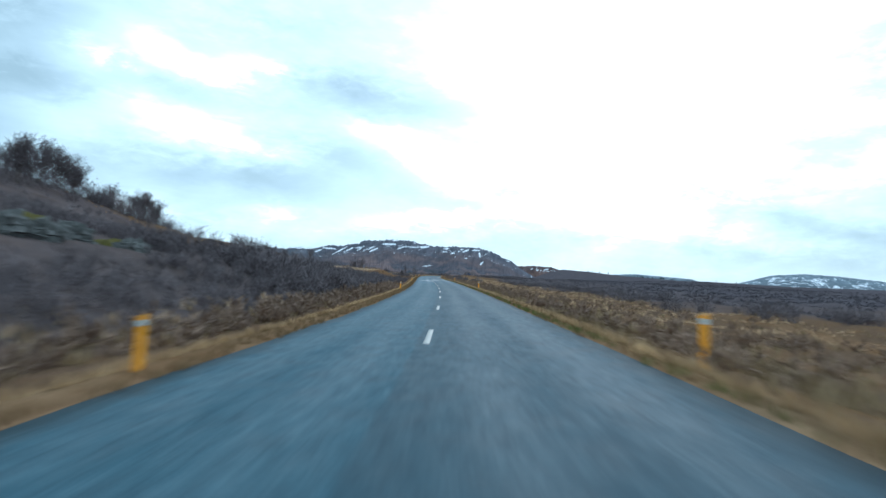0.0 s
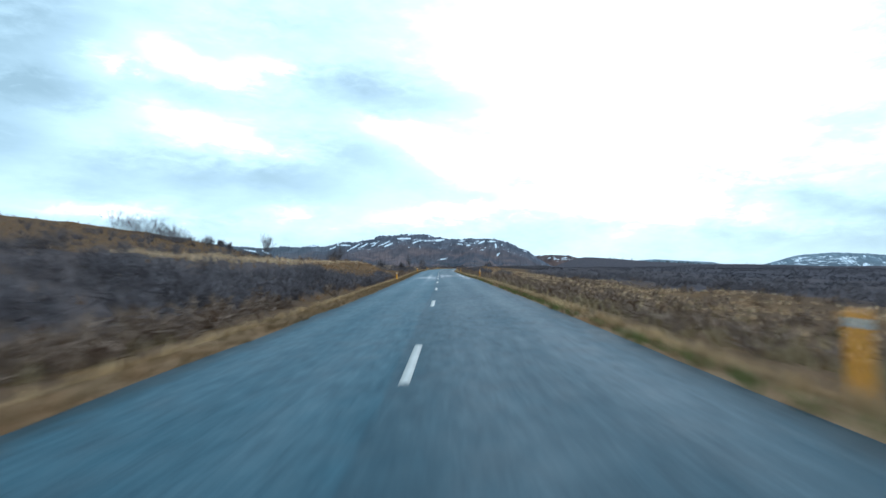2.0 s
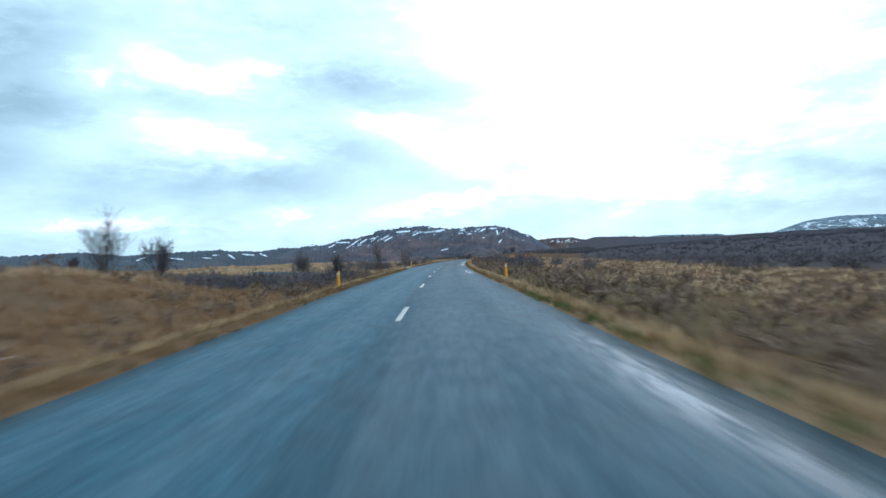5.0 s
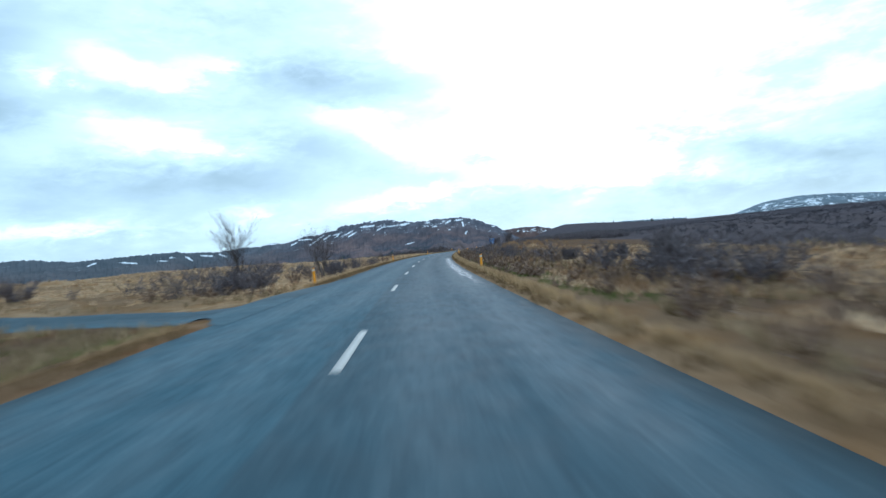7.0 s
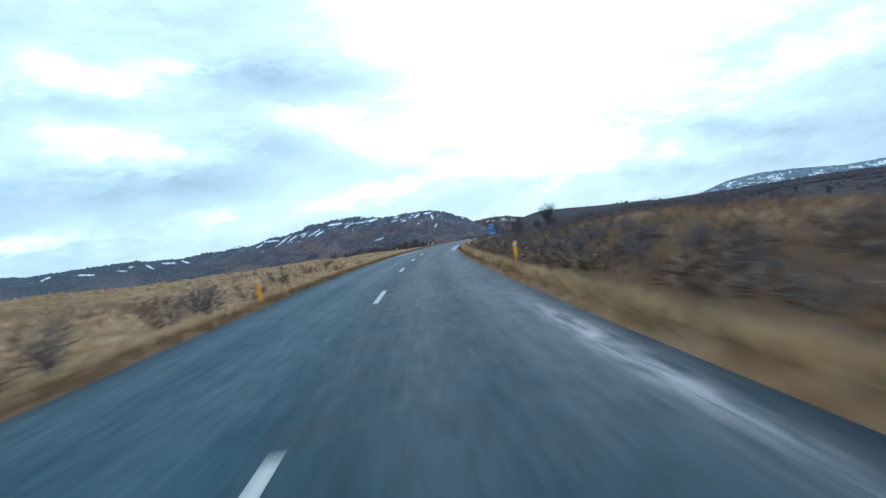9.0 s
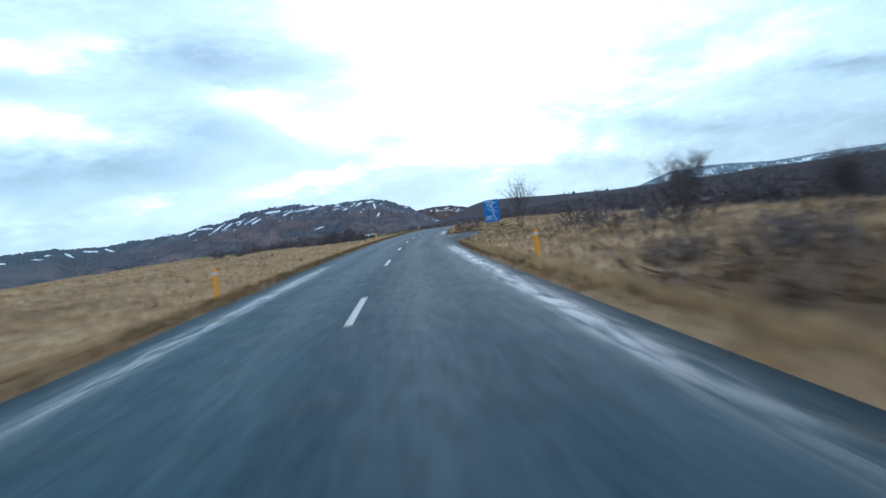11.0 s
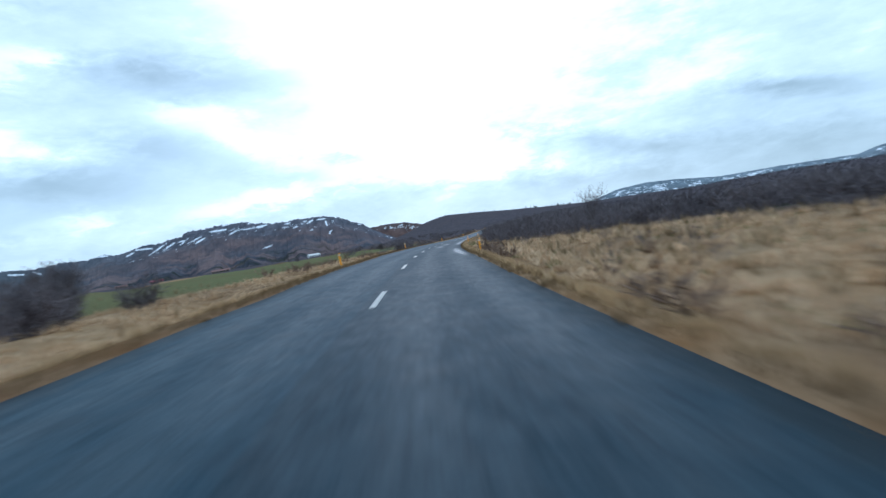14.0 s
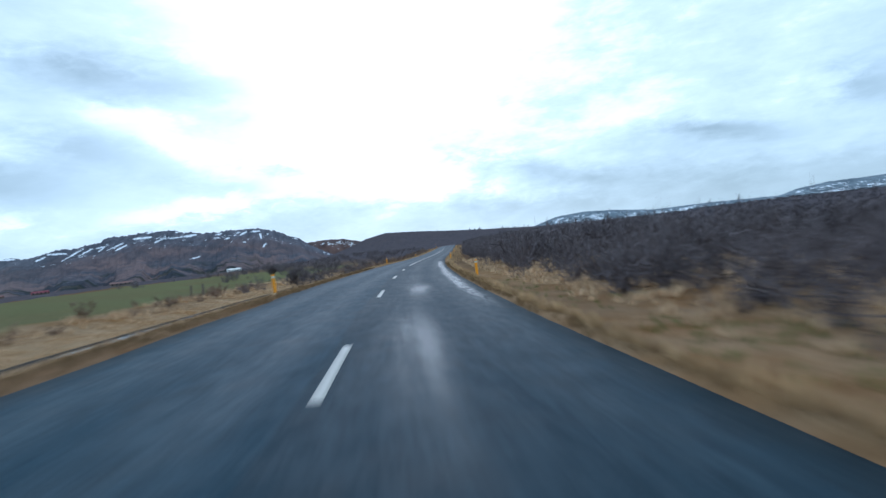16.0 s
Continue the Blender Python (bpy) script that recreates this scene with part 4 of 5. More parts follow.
# ---- map sign by the lay-by ----
def map_sign():
    thing = tagged(new("map_sign"), "blue map sign with white route lines on dark wooden legs", "road sign")
    W2, H0, H1 = 0.78, 0.62, 2.79
    bm = box_bm(-W2, -0.012, H0, W2, 0.012, H1)
    bmesh.ops.bevel(bm, geom=[e for e in bm.edges if abs(e.verts[0].co.y - e.verts[1].co.y) > 0.01], offset=0.07, segments=5, affect="EDGES")
    panel = part("panel", bm, M_BLUE, thing)
    bm = box_bm(-W2 + 0.03, 0.012, H0 + 0.03, W2 - 0.03, 0.03, H1 - 0.03)
    part("backing", bm, M_STEEL, thing)
    for x in (-0.58, 0.16, 0.52):
        bm = bmesh.new()
        bmesh.ops.create_cone(bm, cap_ends=True, segments=12, radius1=0.05, radius2=0.045, depth=3.3, matrix=Matrix.Translation((x, 0.082, 1.0)))
        part("leg", bm, M_WOOD, thing, "round dark wooden leg")

    def line(points, width):
        """A raised white stroke through points given as shares of the panel, from its top left."""
        bm = bmesh.new()
        pts = [Vector((-W2 + 2 * W2 * u, 0, H1 - (H1 - H0) * v)) for u, v in points]
        rows = []
        for i, q in enumerate(pts):
            d = (pts[min(i + 1, len(pts) - 1)] - pts[max(i - 1, 0)]).normalized()
            n = Vector((-d.z, 0, d.x)) * width / 2
            rows.append([bm.verts.new((q + n * k + Vector((0, y, 0)))) for k, y in ((-1, -0.0125), (-1, -0.016), (1, -0.016), (1, -0.0125))])
        for a, b in zip(rows, rows[1:]):
            for i in range(4):
                bm.faces.new((a[i], a[(i + 1) % 4], b[(i + 1) % 4], b[i]))
        bm.faces.new(rows[0])
        bm.faces.new(rows[-1][::-1])
        bmesh.ops.recalc_face_normals(bm, faces=bm.faces[:])
        part("route_line", bm, M_WHITE, panel, "white route line")

    line([(0.73, 0.93), (0.70, 0.85), (0.64, 0.74), (0.60, 0.64), (0.57, 0.56), (0.60, 0.50), (0.60, 0.44), (0.55, 0.38), (0.52, 0.32), (0.52, 0.25), (0.58, 0.19), (0.70, 0.15), (0.90, 0.12)], 0.055)
    line([(0.53, 0.31), (0.42, 0.26), (0.30, 0.22), (0.24, 0.15)], 0.045)
    line([(0.47, 0.28), (0.40, 0.19), (0.34, 0.16)], 0.03)
    line([(0.55, 0.46), (0.42, 0.47), (0.30, 0.43)], 0.035)
    line([(0.60, 0.45), (0.68, 0.47), (0.67, 0.54), (0.60, 0.57)], 0.03)
    for u0, u1, v, w in ((0.10, 0.66, 0.065, 0.075), (0.13, 0.46, 0.345, 0.022), (0.62, 0.92, 0.355, 0.022), (0.12, 0.33, 0.425, 0.022), (0.42, 0.85, 0.135, 0.03),
                         (0.08, 0.60, 0.735, 0.026), (0.06, 0.55, 0.785, 0.026), (0.10, 0.48, 0.83, 0.026), (0.05, 0.45, 0.87, 0.026), (0.30, 0.70, 0.91, 0.024)):
        line([(u0, v), ((u0 + u1) / 2, v), (u1, v)], w)
    for u in (0.14, 0.24, 0.33, 0.43):
        line([(u, 0.73), (u, 0.80), (u + 0.01, 0.88)], 0.022)

    def disc(u, v, r, mat, label):
        bm = bmesh.new()
        bmesh.ops.create_cone(bm, cap_ends=True, segments=20, radius1=r, radius2=r, depth=0.006,
                              matrix=Matrix.Translation((-W2 + 2 * W2 * u, -0.0155, H1 - (H1 - H0) * v)) @ Matrix.Rotation(math.pi / 2, 4, "X"))
        part("map_dot", bm, mat, panel, label)

    disc(0.80, 0.90, 0.06, M_RED, "red map dot")
    disc(0.78, 0.57, 0.055, M_WHITE, "white map dot")
    return thing


sign = map_sign()
x, y = plan(349.3, 7.97)
sign.matrix_world = pose(float(x), float(y), float(road_z(349.3)) - 0.22, 0, 0, math.degrees(float(heading(349.3))) + 6)


# ---- puddles and the wet dirt track ----
def water_material():
    m, t, p = material("puddle_water", 0.04, 0.5)
    p.inputs["Base Color"].default_value = (0.02, 0.024, 0.028, 1)
    p.inputs["IOR"].default_value = 1.33
    n = t.noise(14.0, 2, 0.5, place_vec(t))
    t.put(t.math("ADD", 0.02, t.math("MULTIPLY", n, 0.06)), p.inputs["Roughness"])
    return m


M_WATER = water_material()


def puddle(s, l, length, width, seed, on_road=True):
    r = random.Random(seed)
    n = 28
    bm = bmesh.new()
    ph = [r.uniform(0, 6.28) for _ in range(4)]
    rim = []
    for i in range(n):
        a = i / n * math.tau
        k = 1 + 0.22 * math.sin(2 * a + ph[0]) + 0.14 * math.sin(3 * a + ph[1]) + 0.10 * math.sin(5 * a + ph[2])
        ds, dl = length / 2 * k * math.cos(a), width / 2 * k * math.sin(a)
        x, y = plan(s + ds, l + dl)
        z = float(ground_z(s + ds, l + dl)) - 0.004 if on_road else float(ground_z(s, l)) + 0.062
        rim.append((float(x), float(y), z))
    top = [bm.verts.new(c) for c in rim]
    low = [bm.verts.new((c[0], c[1], c[2] - 0.03)) for c in rim]
    bm.faces.new(top)
    bm.faces.new(low[::-1])
    for i in range(n):
        bm.faces.new((top[i], low[i], low[(i + 1) % n], top[(i + 1) % n]))
    bmesh.ops.recalc_face_normals(bm, faces=bm.faces[:])
    me = bpy.data.meshes.new("puddle")
    bm.to_mesh(me)
    bm.free()
    me.materials.append(M_WATER)
    tagged(new("puddle", me), "shallow rain puddle reflecting the pale sky", "puddle", "puddles", "structure")


for i, (s, l, a, b) in enumerate(((350.4, 3.95, 0.42, 0.5), (345.6, 3.75, 1.0, 1.1), (341.4, 3.5, 0.7, 0.5), (340.2, 3.42, 0.6, 0.42), (343.6, 5.5, 0.5, 0.45), (336.6, 3.5, 0.32, 0.2))):
    puddle(s, l, a, b, 40 + i)

M_MUD = plain("wet_dark_mud", (0.040, 0.035, 0.031), 0.95, 0.04, vary=0.5, scale=2.5)
ts = np.arange(408, 500, 1.0)
tl = np.linspace(-0.95, 0.95, 6)
TS, TL = np.meshgrid(ts, tl, indexing="ij")
mid = track_line(TS)
wide = np.interp(TS, [408, 416, 432, 441, 480, 500], [0.15, 0.4, 0.55, 1.15, 1.05, 0.3])
tx, ty = plan(TS, mid + TL * wide)
tz = ground_z(TS, mid + TL * wide) + 0.05 - 0.03 * np.abs(TL) ** 2
track = new("dirt_track", fast_mesh("dirt_track", np.stack([tx, ty, tz], -1).reshape(-1, 3), grid_faces(len(ts), len(tl)), M_MUD, True))
tagged(track, "wet dark dirt track in the grass beside the road", "track", kind="structure")
for i, (s, l, a, b) in enumerate(((442.6, -7.0, 5.0, 0.8), (449.5, -7.8, 2.6, 0.4), (420, -9.0, 4.0, 0.3))):
    puddle(s, l, a, b, 60 + i, False)


# ---- plants ----
def branch_mesh(segments, sides=4):
    """Tapered prisms from (start, end, r0, r1)."""
    v, f = [], []
    for p, q, r0, r1 in segments:
        d = (q - p).normalized()
        a = d.orthogonal().normalized()
        b = d.cross(a)
        base = len(v)
        for c, r in ((p, r0), (q, r1)):
            for i in range(sides):
                t = i / sides * math.tau
                v.append(c + (a * math.cos(t) + b * math.sin(t)) * r)
        for i in range(sides):
            j = (i + 1) % sides
            f.append((base + i, base + j, base + sides + j, base + sides + i))
    return v, f


def bare_tree(name, height, spread, stems, seed, label, category="tree", group="", twig=0.003):
    """A leafless birch: leaning stems, limbs and fine twigs; every stem is a trunk of its own."""
    r = random.Random(seed)
    trunks, fine = [], []

    def grow(p, d, length, radius, depth):
        n = 4 if depth < 2 else 2
        for i in range(n):
            d = (d + Vector((r.gauss(0, 0.14), r.gauss(0, 0.14), r.gauss(0.05, 0.08)))).normalized()
            q = p + d * length / n
            r1 = radius * (1 - 0.55 / n * (1 if depth < 2 else 1.3))
            (trunks[-1] if depth < 2 else fine).append((p, q, radius, r1))
            if depth < 3 and (depth or i):
                for _ in range(3 if depth == 1 else 2):
                    side = Vector((r.gauss(0, 1), r.gauss(0, 1), r.gauss(0.35, 0.45))).normalized()
                    grow(q, (d * 0.75 + side * spread).normalized(), length * r.uniform(0.35, 0.6), r1 * 0.55, depth + 1)
            p, radius = q, r1
        if depth < 3:
            grow(p, d, length * 0.5, radius * 0.8, depth + 1)

    for k in range(stems):
        a = k / stems * math.tau + r.uniform(-0.5, 0.5)
        lean = r.uniform(0.03, 0.20) * spread / 0.6 if stems > 1 else 0.05
        trunks.append([])
        grow(Vector((0.12 * math.cos(a), 0.12 * math.sin(a), -0.25)), Vector((math.cos(a) * lean, math.sin(a) * lean, 1)).normalized(), height * r.uniform(0.62, 0.8), 0.009 * height * r.uniform(0.8, 1.1), 0)
    k = height / max(q.z for _, q, _, _ in sum(trunks, fine))
    thing = tagged(new(name), label, category, group)
    for nm, segs, sides, mat in [("trunk", t, 5, M_BARK) for t in trunks] + [("crown", fine, 3, M_TWIG)]:
        v, f = branch_mesh([(p * k, q * k, max(a, twig * 1.6), max(b, twig)) for p, q, a, b in segs], sides)
        mesh_object(nm, v, f, mat, thing)
    return thing


def put_tree(thing, s, l, turn=0.0, lift=0.0):
    thing.matrix_world = roadside(s, l, lift, turn)


# along, right, height, spread, stems, twig thickness
BIRCHES = [(194, -14.5, 3.6, 0.7, 5, 0.004), (219.4, -9.8, 5.0, 0.32, 3, 0.0018), (229.9, -7.1, 4.4, 0.85, 5, 0.0022), (333.1, 8.4, 4.2, 0.55, 4, 0.0014), (416.4, 13.0, 3.5, 0.6, 4, 0.0025), (167.5, -20.0, 6.0, 0.55, 4, 0.004),
    (170.9, -35.6, 5.6, 0.7, 4, 0.004), (88, -44.5, 4.8, 0.9, 6, 0.008), (91.5, -47, 5.4, 0.9, 6, 0.008), (95, -45.5, 5.0, 0.9, 6, 0.008), (89, -50, 5.2, 0.9, 5, 0.008), (72, -45, 4.6, 0.9, 6, 0.009), (67, -44, 5.2, 0.9, 6, 0.009)]
SMALL_BIRCHES = [(61, -42.5, 5.4, 0.9, 6, 0.009), (56, -41, 5.2, 0.9, 6, 0.009), (77, -48, 3.8, 0.9, 5, 0.009), (311, 10.5, 2.8, 0.8, 5, 0.004), (182, -24, 4.6, 0.7, 4, 0.007), (300, 13, 3.4, 0.8, 5, 0.005),
    (144, -36, 2.4, 0.7, 4, 0.005), (147, -34, 1.8, 0.8, 4, 0.005), (184, -50, 2.8, 0.8, 5, 0.012), (212, -52, 2.6, 0.8, 5, 0.012), (184.5, -9, 2.8, 0.7, 5, 0.005)]
BUSHES = [(120, -6.7, 1.1, 0.9, 5, 0.004), (206.5, 10.2, 1.9, 0.8, 5, 0.004), (401, -16.3, 3.1, 0.85, 6, 0.004), (404.5, -20.5, 2.7, 0.85, 5, 0.004), (384, -13.2, 2.5, 0.85, 5, 0.004),
    (388.5, -17.0, 2.3, 0.85, 5, 0.004), (470, -8.4, 1.7, 0.9, 5, 0.004), (489, -15.5, 1.6, 0.9, 5, 0.005), (224, 10.8, 1.1, 0.8, 6, 0.004), (221.5, 13.5, 1.2, 0.8, 6, 0.004),
    (306, 12.5, 1.8, 0.8, 6, 0.004)]
for i, (s, l, h, sp, st_n, tw) in enumerate(BIRCHES + SMALL_BIRCHES + BUSHES):
    label = "bare birch tree with several slender stems and fine twigs" if h > 3.3 else "low bare birch bush with spreading twigs"
    put_tree(bare_tree("birch_tree", h, sp, st_n, 100 + i, label, "tree", "bare birches", tw), s, l, i * 47)


def sliver_shrub(seed, count, width, upright=0.9):
    """One shrub as thin twig slivers in a unit size: (count, 3, 3)."""
    r = np.random.RandomState(seed)
    n_stem = max(5, count // 10)
    a = r.uniform(0, 6.28, n_stem)
    lean = r.uniform(0.05, 0.75, n_stem)
    sd = np.stack([np.cos(a) * lean, np.sin(a) * lean, np.full(n_stem, upright)], 1)
    sd *= (r.uniform(0.55, 1.0, n_stem) / np.linalg.norm(sd, axis=1))[:, None]
    base = np.stack([np.cos(a) * 0.08, np.sin(a) * 0.08, np.full(n_stem, -0.1)], 1)
    k = r.randint(0, n_stem, count)
    u = r.uniform(0.0, 0.95, count) ** 0.8
    p = base[k] + sd[k] * u[:, None]
    d = sd[k] * 0.5 + r.normal(0, 0.42, (count, 3)) + [0, 0, 0.25]
    d /= np.linalg.norm(d, axis=1)[:, None]
    ln = r.uniform(0.2, 0.55, count) * (1.1 - 0.5 * u)
    q = p + d * ln[:, None]
    q[:, 2] = np.maximum(q[:, 2], 0.02)
    w = np.cross(d, r.normal(0, 1, (count, 3)))
    w *= (width * r.uniform(0.6, 1.4, count) / np.linalg.norm(w, axis=1))[:, None]
    return np.stack([p - w, p + w, q], 1)


def thicket(name, label, places, heights, count, width, mat, seed, squash=1.0, category="shrubs"):
    """Many shrubs as one mesh of twigs."""
    r = np.random.RandomState(seed)
    s, l = places
    n = len(s)
    kinds = np.stack([sliver_shrub(seed * 10 + i, count, width) for i in range(6)])
    which = r.randint(0, 6, n)
    turn = r.uniform(0, 6.28, n)
    wide = heights * r.uniform(0.8, 1.3, n) * squash
    v = kinds[which].reshape(n, -1, 3).copy()
    c, sn = np.cos(turn)[:, None], np.sin(turn)[:, None]
    vx, vy = v[..., 0] * c - v[..., 1] * sn, v[..., 0] * sn + v[..., 1] * c
    x, y = plan(s, l)
    z = ground_z(s, l)
    out = np.stack([vx * wide[:, None] + x[:, None], vy * wide[:, None] + y[:, None], v[..., 2] * heights[:, None] + z[:, None]], -1).reshape(-1, 3)
    me = fast_mesh(name, out, np.arange(len(out)).reshape(-1, 3), mat)
    return tagged(new(name, me), label, category, kind="stuff")


def scatter(r, s0, s1, l0, l1, per_m2, clump=0.0, size=9.0, seed=1):
    n = int((s1 - s0) * abs(l1 - l0) * per_m2)
    s, l = r.uniform(s0, s1, n), r.uniform(min(l0, l1), max(l0, l1), n)
    if clump:
        x, y = plan(s, l)
        keep = wobble(x, y, size, seed) + 0.5 * wobble(x, y, size / 3, seed + 1) > r.uniform(-0.25, 0.25, n) + clump - 0.5
        s, l = s[keep], l[keep]
    ok = (side_mask(s, l) < 0.05) & ((l < lay_by_edge(s) + 0.2) * (l > 0) * (s > 318) * (s < 354) == 0)
    return s[ok], l[ok]


def joined(*groups):
    return np.concatenate([g[0] for g in groups]), np.concatenate([g[1] for g in groups])


R = np.random.RandomState(11)
# dark birch scrub on the hillside and below the bank
hillside = joined(scatter(R, -14, 46, -6.5, -12.5, 1.3), scatter(R, -14, 46, -12.5, -30, 0.95), scatter(R, 46, 74, -6.6, -30, 0.75), scatter(R, -14, 80, -30, -56, 0.3, 0.35, 14, 3))
clear = ~((hillside[0] > 15) & (hillside[0] < 27.5) & (hillside[1] < -11.2) & (hillside[1] > -15.5))
hillside = (hillside[0][clear], hillside[1][clear])
tall = 1.8 - 1.0 * smooth(-12, -24, hillside[1]) - 0.6 * smooth(40, 55, hillside[0]) - 0.8 * smooth(24, 48, hillside[0]) * smooth(-11, -17, hillside[1])
tall = np.where((hillside[0] < 30) & (hillside[1] > -12.5), np.minimum(tall, 0.95), tall)
thicket("birch_scrub", "dense dark leafless birch scrub on the hillside", hillside, np.maximum(0.42, tall * R.uniform(0.6, 1.15, len(hillside[0]))), 145, 0.0128, M_TWIG, 1)
crest = joined(scatter(R, 48, 84, -38, -58, 0.20, 0.2, 9, 40), scatter(R, 84, 106, -42, -54, 0.14), scatter(R, 134, 146, -40, -46, 0.2))
thicket("birch_scrub", "tall bare birch scrub on the crest of the hill", crest, R.uniform(1.8, 3.6, len(crest[0])), 230, 0.006, M_TWIG, 12)
foot = joined(scatter(R, 108, 118, -4.9, -6.6, 0.9, 0.25, 4, 58), scatter(R, 84, 108, -6.0, -10.5, 1.1), scatter(R, 88, 107, -4.9, -6.2, 1.3, 0.1, 4, 57), scatter(R, 70, 100, -6.2, -10.5, 1.3), scatter(R, 84, 112, -30, -52, 0.10, 0.4, 10, 56), scatter(R, 112, 178, -30, -44, 0.34, 0.3, 8, 56), scatter(R, 170, 240, -38, -75, 0.05, 0.5, 20, 6), scatter(R, 84, 104, -14, -18, 0.15, 0.4, 9, 43))
thicket("birch_scrub", "low dark scrub at the foot of the bank", foot, R.uniform(0.55, 1.15, len(foot[0])) * (1 + 0.3 * smooth(85, 75, foot[0])), 145, 0.0128, M_TWIG, 13)
left = joined(scatter(R, 216, 222.5, -8.4, -11.4, 1.3), scatter(R, 163, 192, -6.5, -26, 0.55, 0.25, 7, 8), scatter(R, 214, 250, -8.5, -22, 0.12, 0.35, 9, 9), scatter(R, 226, 262, -5.6, -8, 0.4, 0.4, 6, 10),
              scatter(R, 462, 500, -6.5, -11, 0.35, 0.35, 7, 12), scatter(R, 500, 660, -7, -45, 0.07, 0.2, 15, 13))
thicket("birch_scrub", "brown leafless shrubs scattered in the grass", left, R.uniform(0.8, 1.9, len(left[0])), 145, 0.0128, M_TWIG, 2)
tall_left = joined(scatter(R, 382, 402, -12.0, -22, 0.40, 0.15, 7, 11), scatter(R, 384, 398, -22, -36, 0.3, 0.1, 7, 70))
thicket("birch_scrub", "tall reddish-brown birch bushes at the field edge", tall_left, R.uniform(1.3, 2.5, len(tall_left[0])), 210, 0.011, M_TWIG, 15)
small = scatter(R, 118, 122.5, -5.8, -7.6, 1.6)
thicket("birch_bush", "low dark leafless bush at the foot of the bank", small, R.uniform(0.7, 1.0, len(small[0])), 230, 0.02, M_TWIG, 9)
right = joined(scatter(R, 200, 212, 8.2, 12.5, 0.45), scatter(R, 190, 226, 6.6, 18, 0.05), scatter(R, 290, 322, 9, 26, 0.16, 0.3, 9, 15), scatter(R, 300, 428, 15.5, 38, 0.42, 0.1, 12, 16),
               scatter(R, 520, 700, 6.5, 40, 0.14), scatter(R, -10, 190, 26, 40, 0.16, 0.25, 18, 17))
thicket("birch_scrub", "dense dark thicket of leafless birch shrubs", right, R.uniform(1.0, 2.1, len(right[0])), 145, 0.0132, M_TWIG, 3)
low_shrubs = joined(scatter(R, 218, 236, 8, 14, 0.2, 0.2, 6, 73), scatter(R, 230, 304, 5.3, 10.2, 0.55, 0.15, 6, 88), scatter(R, 236, 304, 10.2, 18, 0.12, 0.4, 6, 88), scatter(R, 190, 262, 27, 40, 0.30), scatter(R, 262, 302, 6.2, 9, 0.15))
thicket("birch_scrub", "low purple-brown birch shrubs on the roadside mound", low_shrubs, R.uniform(0.5, 1.1, len(low_shrubs[0])), 130, 0.011, M_TWIG, 17)
belt = scatter(R, 404, 530, 6.2, 27, 0.55)
inside = belt[1] > np.interp(belt[0], [404, 412, 418, 424, 530], [14, 9.5, 7.3, 6.6, 6.0]) + 1.2 * np.sin(belt[0] * 0.9) * np.sin(belt[0] * 0.37)
belt = (belt[0][inside], belt[1][inside])
thicket("birch_scrub", "dark thicket of bare birch along the verge", belt, R.uniform(0.5, 1.0, len(belt[0])) * np.interp(belt[0], [404, 420, 440, 465], [1.2, 1.8, 1.9, 2.3]) * (1 + 0.3 * wobble(belt[0], belt[1], 9, 90) + 0.2 * wobble(belt[0], belt[1], 3.5, 91)), 145, 0.0128, M_TWIG, 8)
saplings = joined(scatter(R, 226, 322, 6.5, 20, 0.11), scatter(R, 236, 300, -6, -14, 0.06), scatter(R, 356, 420, 5.2, 26, 0.10, 0.2, 9, 71), scatter(R, 420, 470, 5.0, 9, 0.12))
thicket("birch_saplings", "thin bare birch saplings standing in the dry grass", saplings, R.uniform(0.7, 1.5, len(saplings[0])), 60, 0.009, M_TWIG, 14, 0.6)
rusty = joined(scatter(R, 110, 165, -5.5, -26, 0.12, 0.35, 6, 89), scatter(R, -10, 300, 4.2, 5.6, 0.9, 0.25, 5, 87), scatter(R, 228, 304, 5.2, 10.4, 0.5, 0.15, 7, 18), scatter(R, 196, 228, 6.5, 12, 0.4, 0.3, 7, 18), scatter(R, -10, 196, 5.2, 18, 0.45, 0.45, 6, 19), scatter(R, -10, 220, 18, 30, 0.10, 0.3, 9, 72), scatter(R, -10, 75, -4.7, -6.6, 2.4, 0.1, 5, 20), scatter(R, 75, 160, -4.8, -6.5, 0.5, 0.5, 5, 26), scatter(R, 163, 187, -4.8, -9, 1.2, 0.35, 5, 27),
               scatter(R, 212, 300, -5.2, -12, 0.22, 0.45, 6, 21), scatter(R, 350, 372, 4.6, 7, 0.8, 0.4, 5, 22), scatter(R, 376, 414, 4.1, 4.8, 1.2, 0.4, 3, 99), scatter(R, 420, 470, -11, -14, 0.8, 0.5, 4, 23),
               scatter(R, 500, 640, -5, -9, 0.5, 0.4, 6, 25))
thicket("heather", "rusty brown heather and dwarf birch beside the road", rusty, R.uniform(0.35, 0.95, len(rusty[0])), 58, 0.034, M_RUST, 4, 1.3)
far = joined(scatter(R, -20, 330, 38, 190, 0.11), scatter(R, 330, 760, 34, 190, 0.10), scatter(R, -20, 900, 190, 420, 0.012))
# far twigs carry a blue haze tint in their base colour
M_PLAIN = leafy("plain_scrub", (0.058, 0.052, 0.062), (0.120, 0.106, 0.118))
thicket("scrub_plain", "wide plain of dark leafless birch scrub", far, R.uniform(0.45, 0.95, len(far[0])), 32, 0.036, M_PLAIN, 5, 1.9)


